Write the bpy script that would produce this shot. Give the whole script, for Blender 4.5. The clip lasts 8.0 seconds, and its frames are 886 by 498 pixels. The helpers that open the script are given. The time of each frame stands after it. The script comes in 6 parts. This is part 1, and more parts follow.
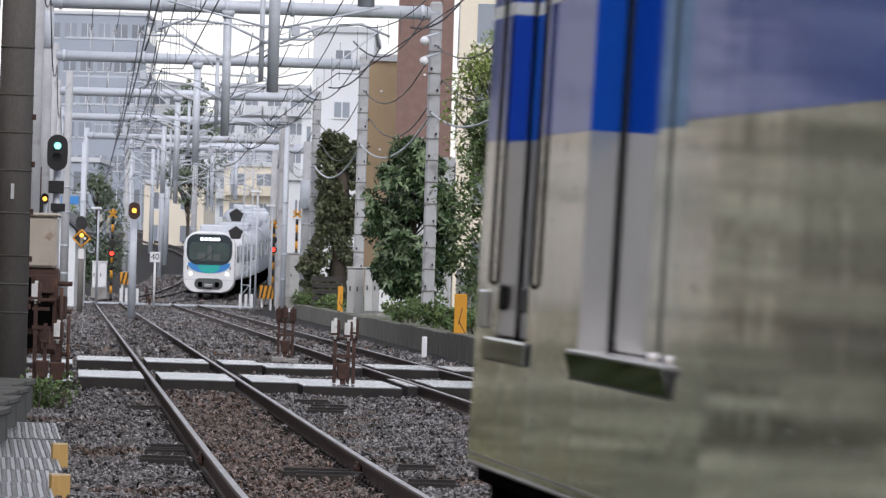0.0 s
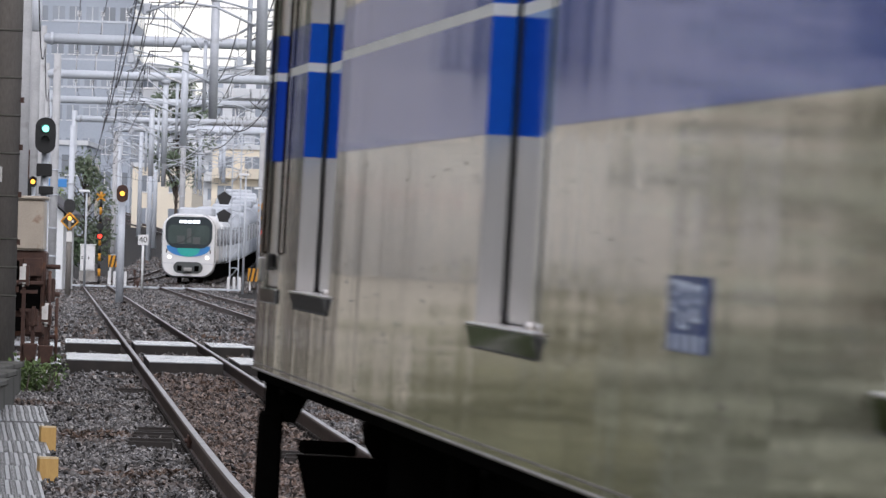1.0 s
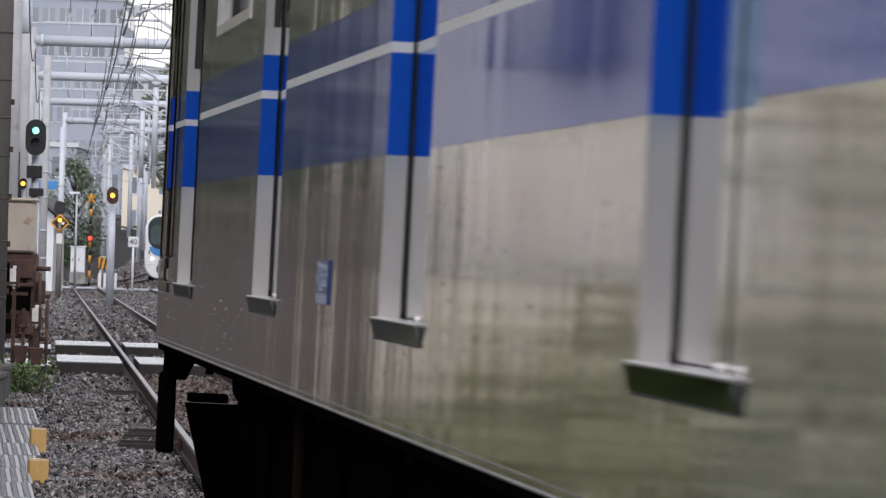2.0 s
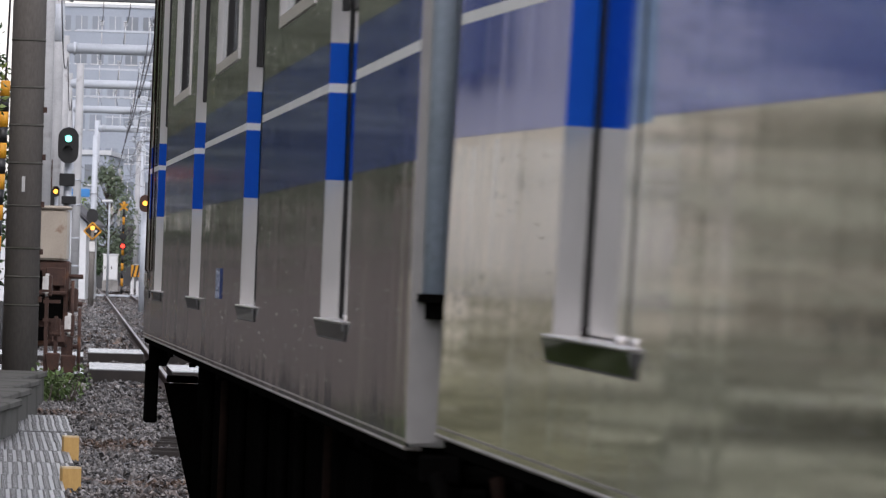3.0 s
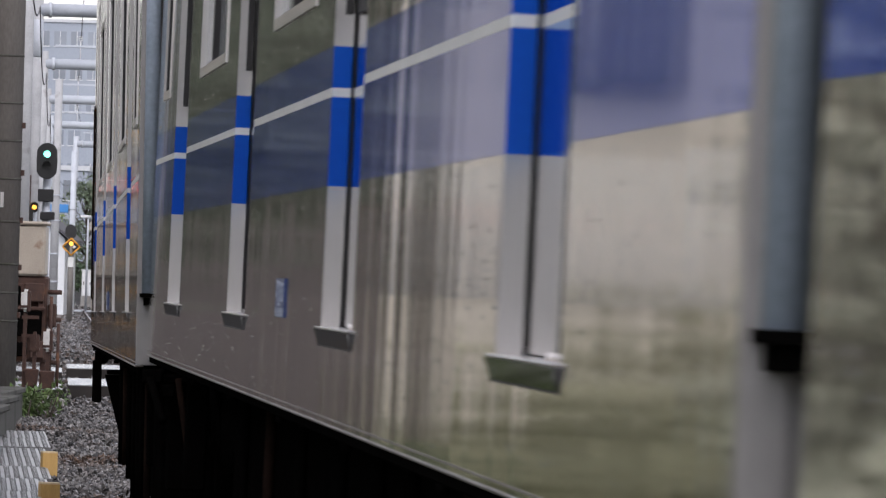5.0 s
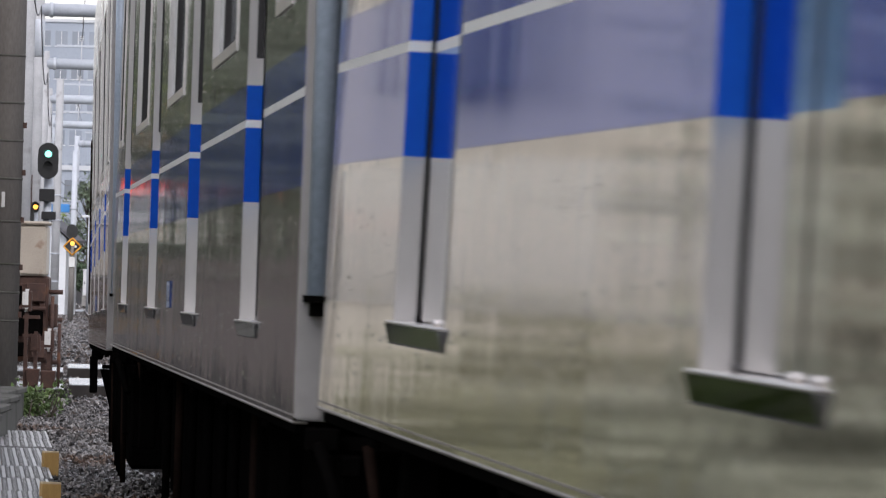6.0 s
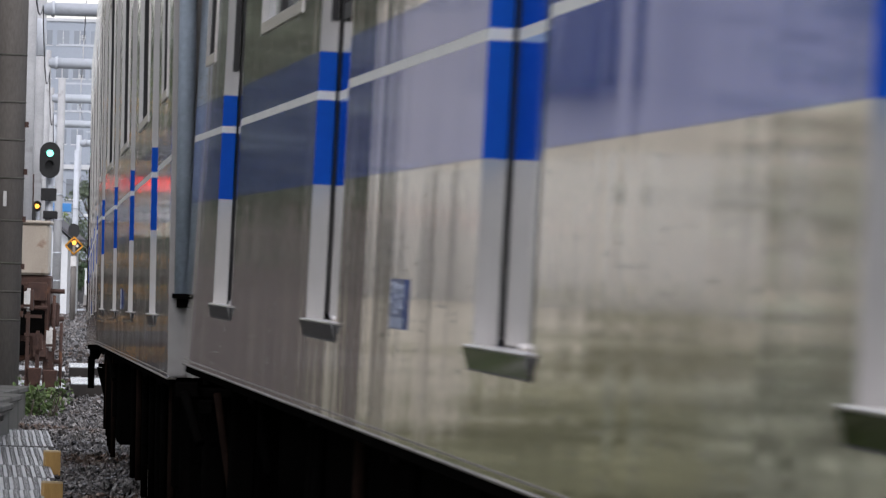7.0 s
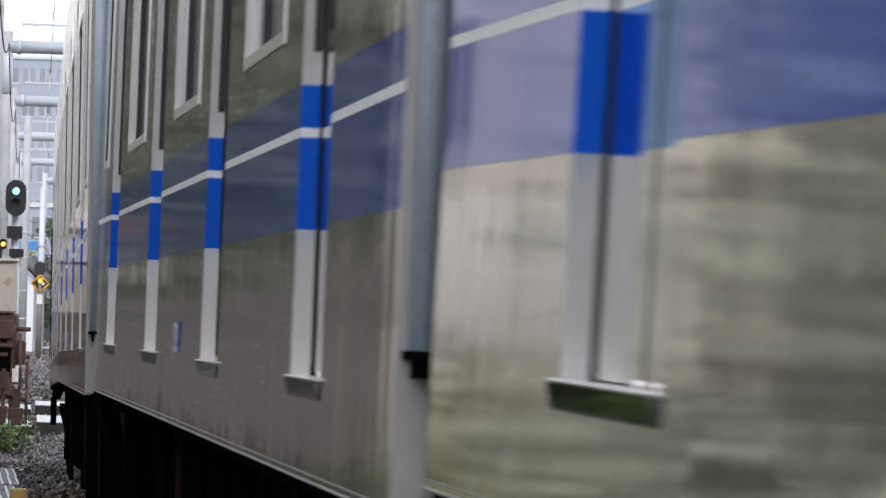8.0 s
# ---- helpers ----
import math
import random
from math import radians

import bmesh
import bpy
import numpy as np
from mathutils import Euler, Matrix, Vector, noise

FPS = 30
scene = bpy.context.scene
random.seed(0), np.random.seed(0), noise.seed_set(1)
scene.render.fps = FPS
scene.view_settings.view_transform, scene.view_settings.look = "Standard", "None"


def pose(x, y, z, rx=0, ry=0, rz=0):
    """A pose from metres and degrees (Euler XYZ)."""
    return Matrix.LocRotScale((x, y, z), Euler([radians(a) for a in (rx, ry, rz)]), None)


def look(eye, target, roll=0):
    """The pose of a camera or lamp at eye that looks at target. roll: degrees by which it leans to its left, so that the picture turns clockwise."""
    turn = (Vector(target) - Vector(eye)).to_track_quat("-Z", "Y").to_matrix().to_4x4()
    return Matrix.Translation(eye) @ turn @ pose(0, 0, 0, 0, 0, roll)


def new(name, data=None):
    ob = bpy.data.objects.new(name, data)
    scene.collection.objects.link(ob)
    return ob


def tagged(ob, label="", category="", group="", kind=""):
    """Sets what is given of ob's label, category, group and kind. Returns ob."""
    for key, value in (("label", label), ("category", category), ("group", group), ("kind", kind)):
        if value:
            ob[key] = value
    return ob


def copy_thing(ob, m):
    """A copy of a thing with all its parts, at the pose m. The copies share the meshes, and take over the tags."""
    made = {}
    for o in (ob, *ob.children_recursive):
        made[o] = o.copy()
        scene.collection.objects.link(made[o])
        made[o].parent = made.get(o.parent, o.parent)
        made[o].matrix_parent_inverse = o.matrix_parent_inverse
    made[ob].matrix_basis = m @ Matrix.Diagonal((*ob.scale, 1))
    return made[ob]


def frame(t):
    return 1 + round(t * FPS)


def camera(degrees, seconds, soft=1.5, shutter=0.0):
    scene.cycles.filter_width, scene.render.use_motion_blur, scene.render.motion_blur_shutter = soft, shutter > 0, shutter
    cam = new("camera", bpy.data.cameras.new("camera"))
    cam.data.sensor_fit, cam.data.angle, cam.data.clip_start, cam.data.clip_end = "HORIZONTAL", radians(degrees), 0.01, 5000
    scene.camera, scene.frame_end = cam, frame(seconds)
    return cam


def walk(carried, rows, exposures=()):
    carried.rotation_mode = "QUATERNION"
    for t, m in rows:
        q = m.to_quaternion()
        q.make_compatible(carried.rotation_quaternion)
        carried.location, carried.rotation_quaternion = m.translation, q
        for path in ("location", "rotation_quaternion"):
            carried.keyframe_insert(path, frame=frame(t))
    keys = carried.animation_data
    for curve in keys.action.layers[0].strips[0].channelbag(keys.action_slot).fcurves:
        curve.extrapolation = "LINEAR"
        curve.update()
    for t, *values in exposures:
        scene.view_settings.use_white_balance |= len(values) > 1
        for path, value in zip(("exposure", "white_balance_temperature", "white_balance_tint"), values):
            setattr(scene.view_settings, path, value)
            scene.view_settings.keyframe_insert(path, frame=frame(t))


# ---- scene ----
# ---------------------------------------------------------------- camera
EYE_Z = 1.319


def cam_pose(yaw, pitch, roll=1.70):
    return pose(0, 0, EYE_Z, 90 + pitch, 0, yaw) @ pose(0, 0, 0, 0, 0, roll)


cam = camera(6.782, 8.0, soft=1.2, shutter=0.5)
cam.data.dof.use_dof, cam.data.dof.focus_distance, cam.data.dof.aperture_fstop = True, 42.0, 50.0
walk(cam, [(t, cam_pose(yaw, pitch)) for t, yaw, pitch in (
    (0.0, 0.000, 0.252), (0.5, -0.006, 0.196), (1.0, -0.095, 0.124), (1.5, -0.225, 0.131), (3.0, 0.082, 0.194), (3.5, 0.143, 0.252), (4.0, 0.039, 0.313), (4.5, -0.080, 0.319), (6.0, -0.069, 0.317), (6.5, -0.065, 0.256), (7.0, -0.056, 0.311), (7.5, -0.182, 0.451), (8.0, -0.307, 0.609))],
     exposures=((0.0, 0.66, 6470, 15), (1.5, 0.70, 6520, 16), (4.5, 0.74, 6540, 17), (6.0, 0.86, 6520, 16), (6.5, 0.82, 6500, 16), (7.0, 0.80, 6480, 15), (7.5, 0.88, 6440, 14), (8.0, 1.02, 6420, 14)))

# ---------------------------------------------------------------- world and light
world = bpy.data.worlds.new("overcast_sky")
scene.world = world
world.use_nodes = True
wn, wl = world.node_tree.nodes, world.node_tree.links
sky = wn.new("ShaderNodeTexSky")
sky.sky_type, sky.sun_disc = "NISHITA", False
sky.sun_elevation, sky.sun_rotation = radians(55), radians(200)
sky.air_density, sky.dust_density, sky.ozone_density = 1.0, 1.0, 1.0
hsv = wn.new("ShaderNodeHueSaturation")
hsv.inputs["Saturation"].default_value = 0.30
wl.new(sky.outputs[0], hsv.inputs["Color"])
wl.new(hsv.outputs[0], wn["Background"].inputs["Color"])
wn["Background"].inputs["Strength"].default_value = 0.15
sun_data = bpy.data.lights.new("sun", "SUN")
sun_data.energy, sun_data.angle, sun_data.color = 0.8, radians(25), (1.0, 0.98, 0.95)
sun = new("sun", sun_data)
sun.matrix_world = look((40, -60, 120), (0, 60, 0))

# ---------------------------------------------------------------- materials
def ramp_set(node, stops):
    cr = node.color_ramp
    while len(cr.elements) < len(stops):
        cr.elements.new(0.5)
    for e, (p, c) in zip(cr.elements, stops):
        e.position, e.color = p, (*c, 1)


def mat(name, a, b=None, rough=0.7, metal=0.0, scale=6.0, fine=60.0, bump=0.15, stretch=(1, 1, 1), per_object=0.0,
        per_island=0.0, emit=None, coat=0.0, rough_var=0.1, spots=None, spot_scale=1.5, spot_at=0.6):
    """A surface of two colours mixed by coarse and fine noise, with uneven gloss, fine relief and optional stains."""
    m = bpy.data.materials.new(name)
    m.use_nodes = True
    n, l = m.node_tree.nodes, m.node_tree.links
    p = n["Principled BSDF"]
    b = b or tuple(c * 0.75 for c in a)
    tc = n.new("ShaderNodeTexCoord")
    mp = n.new("ShaderNodeMapping")
    mp.inputs["Scale"].default_value = stretch
    l.new(tc.outputs["Object"], mp.inputs["Vector"])
    coarse, small = n.new("ShaderNodeTexNoise"), n.new("ShaderNodeTexNoise")
    for t, s, d in ((coarse, scale, 5.0), (small, fine, 3.0)):
        t.inputs["Scale"].default_value, t.inputs["Detail"].default_value = s, d
        l.new(mp.outputs[0], t.inputs["Vector"])
    blend = n.new("ShaderNodeMath")
    blend.operation = "MULTIPLY_ADD"
    blend.inputs[1].default_value = 0.45
    l.new(small.outputs["Fac"], blend.inputs[0])
    half = n.new("ShaderNodeMath")
    half.operation = "MULTIPLY"
    half.inputs[1].default_value = 0.55
    l.new(coarse.outputs["Fac"], half.inputs[0])
    l.new(half.outputs[0], blend.inputs[2])
    ramp = n.new("ShaderNodeValToRGB")
    ramp_set(ramp, ((0.36, a), (0.64, b)))
    l.new(blend.outputs[0], ramp.inputs[0])
    colour = ramp.outputs[0]
    if spots:
        st = n.new("ShaderNodeTexNoise")
        st.inputs["Scale"].default_value, st.inputs["Detail"].default_value = spot_scale, 6.0
        l.new(mp.outputs[0], st.inputs["Vector"])
        sr = n.new("ShaderNodeMapRange")
        sr.inputs["From Min"].default_value, sr.inputs["From Max"].default_value = spot_at, spot_at + 0.12
        l.new(st.outputs["Fac"], sr.inputs["Value"])
        mx = n.new("ShaderNodeMix")
        mx.data_type = "RGBA"
        l.new(sr.outputs[0], mx.inputs["Factor"])
        l.new(colour, mx.inputs["A"])
        mx.inputs["B"].default_value = (*spots, 1)
        colour = mx.outputs["Result"]
    if per_object or per_island:
        src = n.new("ShaderNodeObjectInfo") if per_object else n.new("ShaderNodeNewGeometry")
        rnd = src.outputs["Random"] if per_object else src.outputs["Random Per Island"]
        amount = per_object or per_island
        mr = n.new("ShaderNodeMapRange")
        mr.inputs["To Min"].default_value, mr.inputs["To Max"].default_value = 1 - amount, 1 + amount
        l.new(rnd, mr.inputs["Value"])
        hv = n.new("ShaderNodeHueSaturation")
        l.new(mr.outputs[0], hv.inputs["Value"])
        l.new(colour, hv.inputs["Color"])
        colour = hv.outputs[0]
    l.new(colour, p.inputs["Base Color"])
    rr = n.new("ShaderNodeMapRange")
    rr.inputs["To Min"].default_value, rr.inputs["To Max"].default_value = max(0.02, rough - rough_var), min(1, rough + rough_var)
    l.new(coarse.outputs["Fac"], rr.inputs["Value"])
    l.new(rr.outputs[0], p.inputs["Roughness"])
    p.inputs["Metallic"].default_value = metal
    p.inputs["Coat Weight"].default_value = coat
    if bump:
        bp = n.new("ShaderNodeBump")
        bp.inputs["Strength"].default_value, bp.inputs["Distance"].default_value = bump, 0.01
        l.new(blend.outputs[0], bp.inputs["Height"])
        l.new(bp.outputs[0], p.inputs["Normal"])
    if emit:
        p.inputs["Emission Color"].default_value = (*emit[:3], 1)
        p.inputs["Emission Strength"].default_value = emit[3]
    return m


def steel_mat(name, a, b, rough, metal=1.0, bump=0.05, edge=(1, 1, 1)):
    """Train skin: sheet metal or foil on it, faintly wavy so that reflections break into upright streaks."""
    m = mat(name, a, b, rough=rough, metal=metal, scale=1.2, fine=30, bump=0.0, stretch=(1, 1, 0.25), rough_var=0.04)
    n, l = m.node_tree.nodes, m.node_tree.links
    p = n["Principled BSDF"]
    p.inputs["Specular Tint"].default_value = (*edge, 1)
    tc = n.new("ShaderNodeTexCoord")
    mp = n.new("ShaderNodeMapping")
    mp.inputs["Scale"].default_value = (1, 1, 0.10)
    l.new(tc.outputs["Object"], mp.inputs["Vector"])
    waves = []
    for scale, detail, gain in ((0.9, 2.0, 1.0), (5.0, 3.0, 0.16)):
        wv = n.new("ShaderNodeTexNoise")
        wv.inputs["Scale"].default_value, wv.inputs["Detail"].default_value = scale, detail
        l.new(mp.outputs[0], wv.inputs["Vector"])
        g = n.new("ShaderNodeMath")
        g.operation = "MULTIPLY"
        g.inputs[1].default_value = gain
        l.new(wv.outputs["Fac"], g.inputs[0])
        waves.append(g)
    total = n.new("ShaderNodeMath")
    l.new(waves[0].outputs[0], total.inputs[0])
    l.new(waves[1].outputs[0], total.inputs[1])
    bp = n.new("ShaderNodeBump")
    bp.inputs["Strength"].default_value, bp.inputs["Distance"].default_value = bump, 0.05
    l.new(total.outputs[0], bp.inputs["Height"])
    l.new(bp.outputs[0], p.inputs["Normal"])
    return m


STEEL = steel_mat("brushed_stainless", (0.88, 0.85, 0.82), (0.79, 0.755, 0.725), 0.05, bump=0.14, edge=(0.98, 0.96, 0.94))
DOOR_STEEL = steel_mat("door_stainless", (0.65, 0.62, 0.595), (0.57, 0.545, 0.52), 0.30)
BLUE_FOIL = steel_mat("blue_foil", (0.02, 0.085, 0.50), (0.022, 0.095, 0.53), 0.05, metal=0.35, bump=0.06, edge=(0.42, 0.51, 0.92))
LEAF_STEEL = steel_mat("polished_leaf_stainless", (0.86, 0.84, 0.82), (0.80, 0.78, 0.76), 0.07, bump=0.03)
LEAF_BLUE = steel_mat("leaf_blue_foil", (0.02, 0.20, 0.60), (0.025, 0.21, 0.63), 0.07, metal=0.85, bump=0.03, edge=(0.38, 0.64, 0.95))
DOOR_BLUE = mat("door_blue_paint", (0.002, 0.085, 0.47), (0.002, 0.072, 0.42), rough=0.5, scale=2, bump=0.02)
WHITE_LINE = mat("white_foil", (0.72, 0.72, 0.70), (0.66, 0.66, 0.64), rough=0.35, scale=3, bump=0.02)
RUBBER = mat("black_rubber", (0.012, 0.011, 0.011), (0.02, 0.018, 0.018), rough=0.6, bump=0.05)
# Darker than real paint and dust: shade under the cars is put into both colours.
UNDER = mat("shade_deep_black", (0.0022, 0.002, 0.0019), (0.004, 0.0037, 0.0034), rough=0.85, scale=4)
RUSTY_UNDER = mat("shade_deep_dust_brown", (0.020, 0.012, 0.009), (0.012, 0.008, 0.0065), rough=0.85, scale=8)
ROOF_GREY = mat("roof_grey", (0.3, 0.3, 0.3), (0.22, 0.22, 0.22), rough=0.7)
TUBE = mat("rain_pipe_blue_grey", (0.44, 0.51, 0.60), (0.33, 0.39, 0.46), rough=0.35, scale=5, spots=(0.07, 0.07, 0.08), spot_scale=9, spot_at=0.66)
GLASS_DARK = mat("window_glass", (0.02, 0.025, 0.025), (0.025, 0.03, 0.03), rough=0.06, bump=0.0, rough_var=0.02)
RAIL_SIDE = mat("rail_rust", (0.052, 0.026, 0.017), (0.030, 0.016, 0.012), rough=0.75, scale=5)
RAIL_TOP = mat("rail_polished", (0.20, 0.18, 0.17), (0.12, 0.10, 0.092), rough=0.34, metal=0.7, scale=3, bump=0.02)
BALLAST = mat("ballast_stone", (0.006, 0.0055, 0.0053), (0.205, 0.192, 0.186), rough=0.28, scale=14, fine=90, bump=0.3, per_island=0.92, spots=(0.080, 0.052, 0.037), spot_scale=0.45, spot_at=0.52)
BED = mat("ballast_bed", (0.011, 0.0105, 0.010), (0.040, 0.038, 0.036), rough=0.8, scale=7, fine=30, bump=1.0, spots=(0.045, 0.031, 0.023), spot_scale=0.5, spot_at=0.58)
CONCRETE = mat("weathered_concrete", (0.34, 0.33, 0.31), (0.24, 0.23, 0.22), rough=0.85, scale=2, fine=40, bump=0.3, spots=(0.15, 0.145, 0.14), spot_scale=1.2)
POLE_CONC = mat("dark_concrete_pole", (0.20, 0.185, 0.168), (0.14, 0.128, 0.118), rough=0.8, scale=3, fine=50, stretch=(1, 1, 0.3), spots=(0.075, 0.068, 0.062))
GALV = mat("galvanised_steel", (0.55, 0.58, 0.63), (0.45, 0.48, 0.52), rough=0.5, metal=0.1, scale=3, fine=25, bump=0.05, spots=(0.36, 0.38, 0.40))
STEP_STEEL = mat("mirror_stainless", (0.44, 0.425, 0.395), (0.35, 0.335, 0.31), rough=0.05, metal=1.0, scale=4, bump=0.0, rough_var=0.02)
PLATE_BLUE = mat("plate_blue", (0.03, 0.05, 0.16), (0.04, 0.07, 0.2), rough=0.3, scale=8)
PLATE_PALE = mat("plate_pale", (0.62, 0.68, 0.78), (0.52, 0.58, 0.70), rough=0.3, scale=8)
RUST = mat("rusty_iron", (0.072, 0.034, 0.023), (0.038, 0.020, 0.0155), rough=0.8, scale=7, fine=50, spots=(0.14, 0.06, 0.03), spot_scale=4)
LENS_WHITE = mat("white_enamel", (0.72, 0.72, 0.70), (0.6, 0.59, 0.57), rough=0.35, scale=6, spots=(0.35, 0.3, 0.26), spot_scale=7, spot_at=0.64)
CREAM = mat("cream_enamel", (0.44, 0.385, 0.315), (0.34, 0.295, 0.24), rough=0.5, scale=3, spots=(0.22, 0.13, 0.08), spot_scale=5, spot_at=0.62)
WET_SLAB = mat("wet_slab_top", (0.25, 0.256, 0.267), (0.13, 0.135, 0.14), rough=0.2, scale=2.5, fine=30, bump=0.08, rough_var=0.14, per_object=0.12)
# Near-black: on the walkway slabs this puts the shade of their sides into colour.
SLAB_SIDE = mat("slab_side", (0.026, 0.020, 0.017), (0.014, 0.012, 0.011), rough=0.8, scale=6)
CHECKER = mat("wet_checker_plate", (0.20, 0.20, 0.198), (0.13, 0.13, 0.128), rough=0.32, metal=0.2, scale=3, fine=40, bump=0.1, rough_var=0.15, per_object=0.08, spots=(0.10, 0.09, 0.08), spot_scale=3, spot_at=0.62)
STAKE = mat("yellow_wood", (0.52, 0.33, 0.11), (0.42, 0.25, 0.08), rough=0.7, scale=6, stretch=(3, 3, 0.6), bump=0.2)
STAKE_TOP = mat("pale_cut_wood", (0.62, 0.50, 0.32), (0.52, 0.40, 0.24), rough=0.7, scale=12)
YELLOW = mat("weathered_yellow", (0.70, 0.33, 0.02), (0.60, 0.26, 0.015), rough=0.55, scale=5, spots=(0.10, 0.06, 0.02), spot_scale=6, spot_at=0.66)
BLACK_PAINT = mat("black_paint", (0.012, 0.012, 0.013), (0.02, 0.02, 0.02), rough=0.45, bump=0.03)
GREY_BOX = mat("grey_cabinet_paint", (0.42, 0.42, 0.41), (0.36, 0.36, 0.35), rough=0.5, scale=3, per_object=0.15, spots=(0.25, 0.24, 0.22), spot_scale=3, spot_at=0.64)
WHITE_PAINT = mat("white_paint", (0.78, 0.79, 0.80), (0.70, 0.71, 0.72), rough=0.5, scale=3)
# Galvanised steel a little paler and bluer, with distance haze in the colour.
FAR_STEEL = mat("haze_pale_galvanised_steel", (0.56, 0.60, 0.65), (0.48, 0.51, 0.56), rough=0.55, metal=0.1, scale=2, fine=15, bump=0.04, per_object=0.1)
COLUMN = mat("banded_column_concrete", (0.46, 0.465, 0.475), (0.36, 0.365, 0.375), rough=0.75, scale=2.5, fine=30, bump=0.1, spots=(0.24, 0.235, 0.23), spot_scale=2)
CABLE = mat("dark_cable", (0.03, 0.03, 0.035), (0.05, 0.05, 0.055), rough=0.6, bump=0)
WIRE = mat("copper_grey_wire", (0.10, 0.105, 0.11), (0.14, 0.145, 0.15), rough=0.5, bump=0)
PORCELAIN = mat("white_porcelain", (0.75, 0.75, 0.76), (0.66, 0.66, 0.68), rough=0.2, bump=0)
GREEN_LAMP = mat("green_signal_light", (0.05, 0.8, 0.55), rough=0.3, bump=0, emit=(0.20, 0.95, 0.75, 1.9))
AMBER_LAMP = mat("amber_signal_light", (0.9, 0.35, 0.03), rough=0.3, bump=0, emit=(1.0, 0.45, 0.06, 1.7))
RED_LAMP = mat("red_signal_light", (0.9, 0.05, 0.03), rough=0.3, bump=0, emit=(1.0, 0.05, 0.025, 1.5))
HEAD_LAMP = mat("white_head_light", (0.9, 0.9, 0.85), rough=0.2, bump=0, emit=(1.0, 0.97, 0.85, 2.5))
DISPLAY = mat("lit_display", (0.8, 0.85, 0.9), rough=0.3, bump=0, emit=(0.85, 0.92, 1.0, 1.6))
LEAF_DARK = mat("dark_glossy_leaf", (0.025, 0.055, 0.02), (0.055, 0.10, 0.038), rough=0.36, scale=1.5, fine=8, bump=0, per_island=0.55)
LEAF_MID = mat("mid_green_leaf", (0.055, 0.10, 0.03), (0.11, 0.165, 0.05), rough=0.4, scale=1.5, fine=8, bump=0, per_island=0.5)
# Muted and lightened green: haze over the far trees is put into the leaf colour.
LEAF_FAR = mat("haze_paled_far_leaf", (0.10, 0.14, 0.09), (0.16, 0.20, 0.13), rough=0.6, scale=0.8, fine=4, bump=0, per_island=0.4)
BALLAST_BROWN = mat("rust_stained_ballast", (0.018, 0.013, 0.0105), (0.185, 0.138, 0.115), rough=0.42, scale=14, fine=90, bump=0.3, per_island=0.9, spots=(0.085, 0.052, 0.036), spot_scale=0.6, spot_at=0.5)
TROUGH = mat("dark_trough_concrete", (0.075, 0.072, 0.062), (0.045, 0.044, 0.036), rough=0.85, scale=2, fine=20, bump=0.3, spots=(0.03, 0.032, 0.02), spot_scale=2, spot_at=0.56)
LEAF_TIP = mat("pale_new_leaf", (0.105, 0.165, 0.075), (0.19, 0.25, 0.13), rough=0.34, scale=1.5, fine=8, bump=0, per_island=0.4)
FENCE_DARK = mat("dark_board", (0.022, 0.020, 0.018), (0.035, 0.030, 0.026), rough=0.8, scale=5)
LEAF_LIGHT = mat("light_green_leaf", (0.16, 0.225, 0.055), (0.25, 0.30, 0.09), rough=0.45, scale=1.5, fine=8, bump=0, per_island=0.45)
LEAF_IVY = mat("ivy_leaf", (0.065, 0.083, 0.042), (0.115, 0.128, 0.065), rough=0.5, scale=1.2, fine=6, bump=0, per_island=0.5, spots=(0.10, 0.065, 0.04), spot_scale=1.5, spot_at=0.6)
GRASS = mat("trackside_weeds", (0.07, 0.12, 0.035), (0.11, 0.16, 0.05), rough=0.6, scale=2, fine=9, bump=0, per_island=0.45)
BARK = mat("bark", (0.09, 0.07, 0.055), (0.05, 0.04, 0.032), rough=0.9, scale=6, stretch=(1, 1, 0.3), bump=0.4)
TAN_WALL = mat("tan_render", (0.44, 0.325, 0.20), (0.39, 0.285, 0.17), rough=0.8, scale=0.5, fine=8)
BRICK_WALL = mat("red_brown_brick", (0.24, 0.155, 0.128), (0.20, 0.125, 0.105), rough=0.85, scale=3, fine=20, per_object=0.1)
CREAM_WALL = mat("cream_render", (0.78, 0.71, 0.58), (0.72, 0.65, 0.53), rough=0.8, scale=0.4, fine=8)
WHITE_WALL = mat("white_render", (0.74, 0.76, 0.78), (0.66, 0.68, 0.70), rough=0.8, scale=0.4, fine=8)
GREY_WALL = mat("pale_blue_grey_cladding", (0.36, 0.40, 0.46), (0.31, 0.35, 0.41), rough=0.6, scale=0.2, fine=4)
PALE_WALL = mat("pale_grey_tiles", (0.60, 0.62, 0.64), (0.54, 0.56, 0.58), rough=0.7, scale=0.3, fine=5)
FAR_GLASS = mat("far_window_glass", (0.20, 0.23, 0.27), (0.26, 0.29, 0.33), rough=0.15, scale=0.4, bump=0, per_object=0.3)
SLATE = mat("dark_roof", (0.10, 0.10, 0.11), (0.07, 0.07, 0.08), rough=0.7, scale=3)
TRAIN_WHITE = mat("white_train_paint", (0.80, 0.81, 0.82), (0.75, 0.76, 0.77), rough=0.25, scale=1, bump=0.01, coat=0.3)
TRAIN_TEAL = mat("teal_train_paint", (0.03, 0.45, 0.40), (0.025, 0.40, 0.38), rough=0.3, scale=1, bump=0)
TRAIN_BLUE = mat("blue_train_paint", (0.06, 0.27, 0.62), (0.05, 0.23, 0.56), rough=0.3, scale=1, bump=0)
TRAIN_GLASS = mat("dark_front_glass", (0.03, 0.04, 0.05), (0.05, 0.065, 0.07), rough=0.12, scale=2, bump=0)

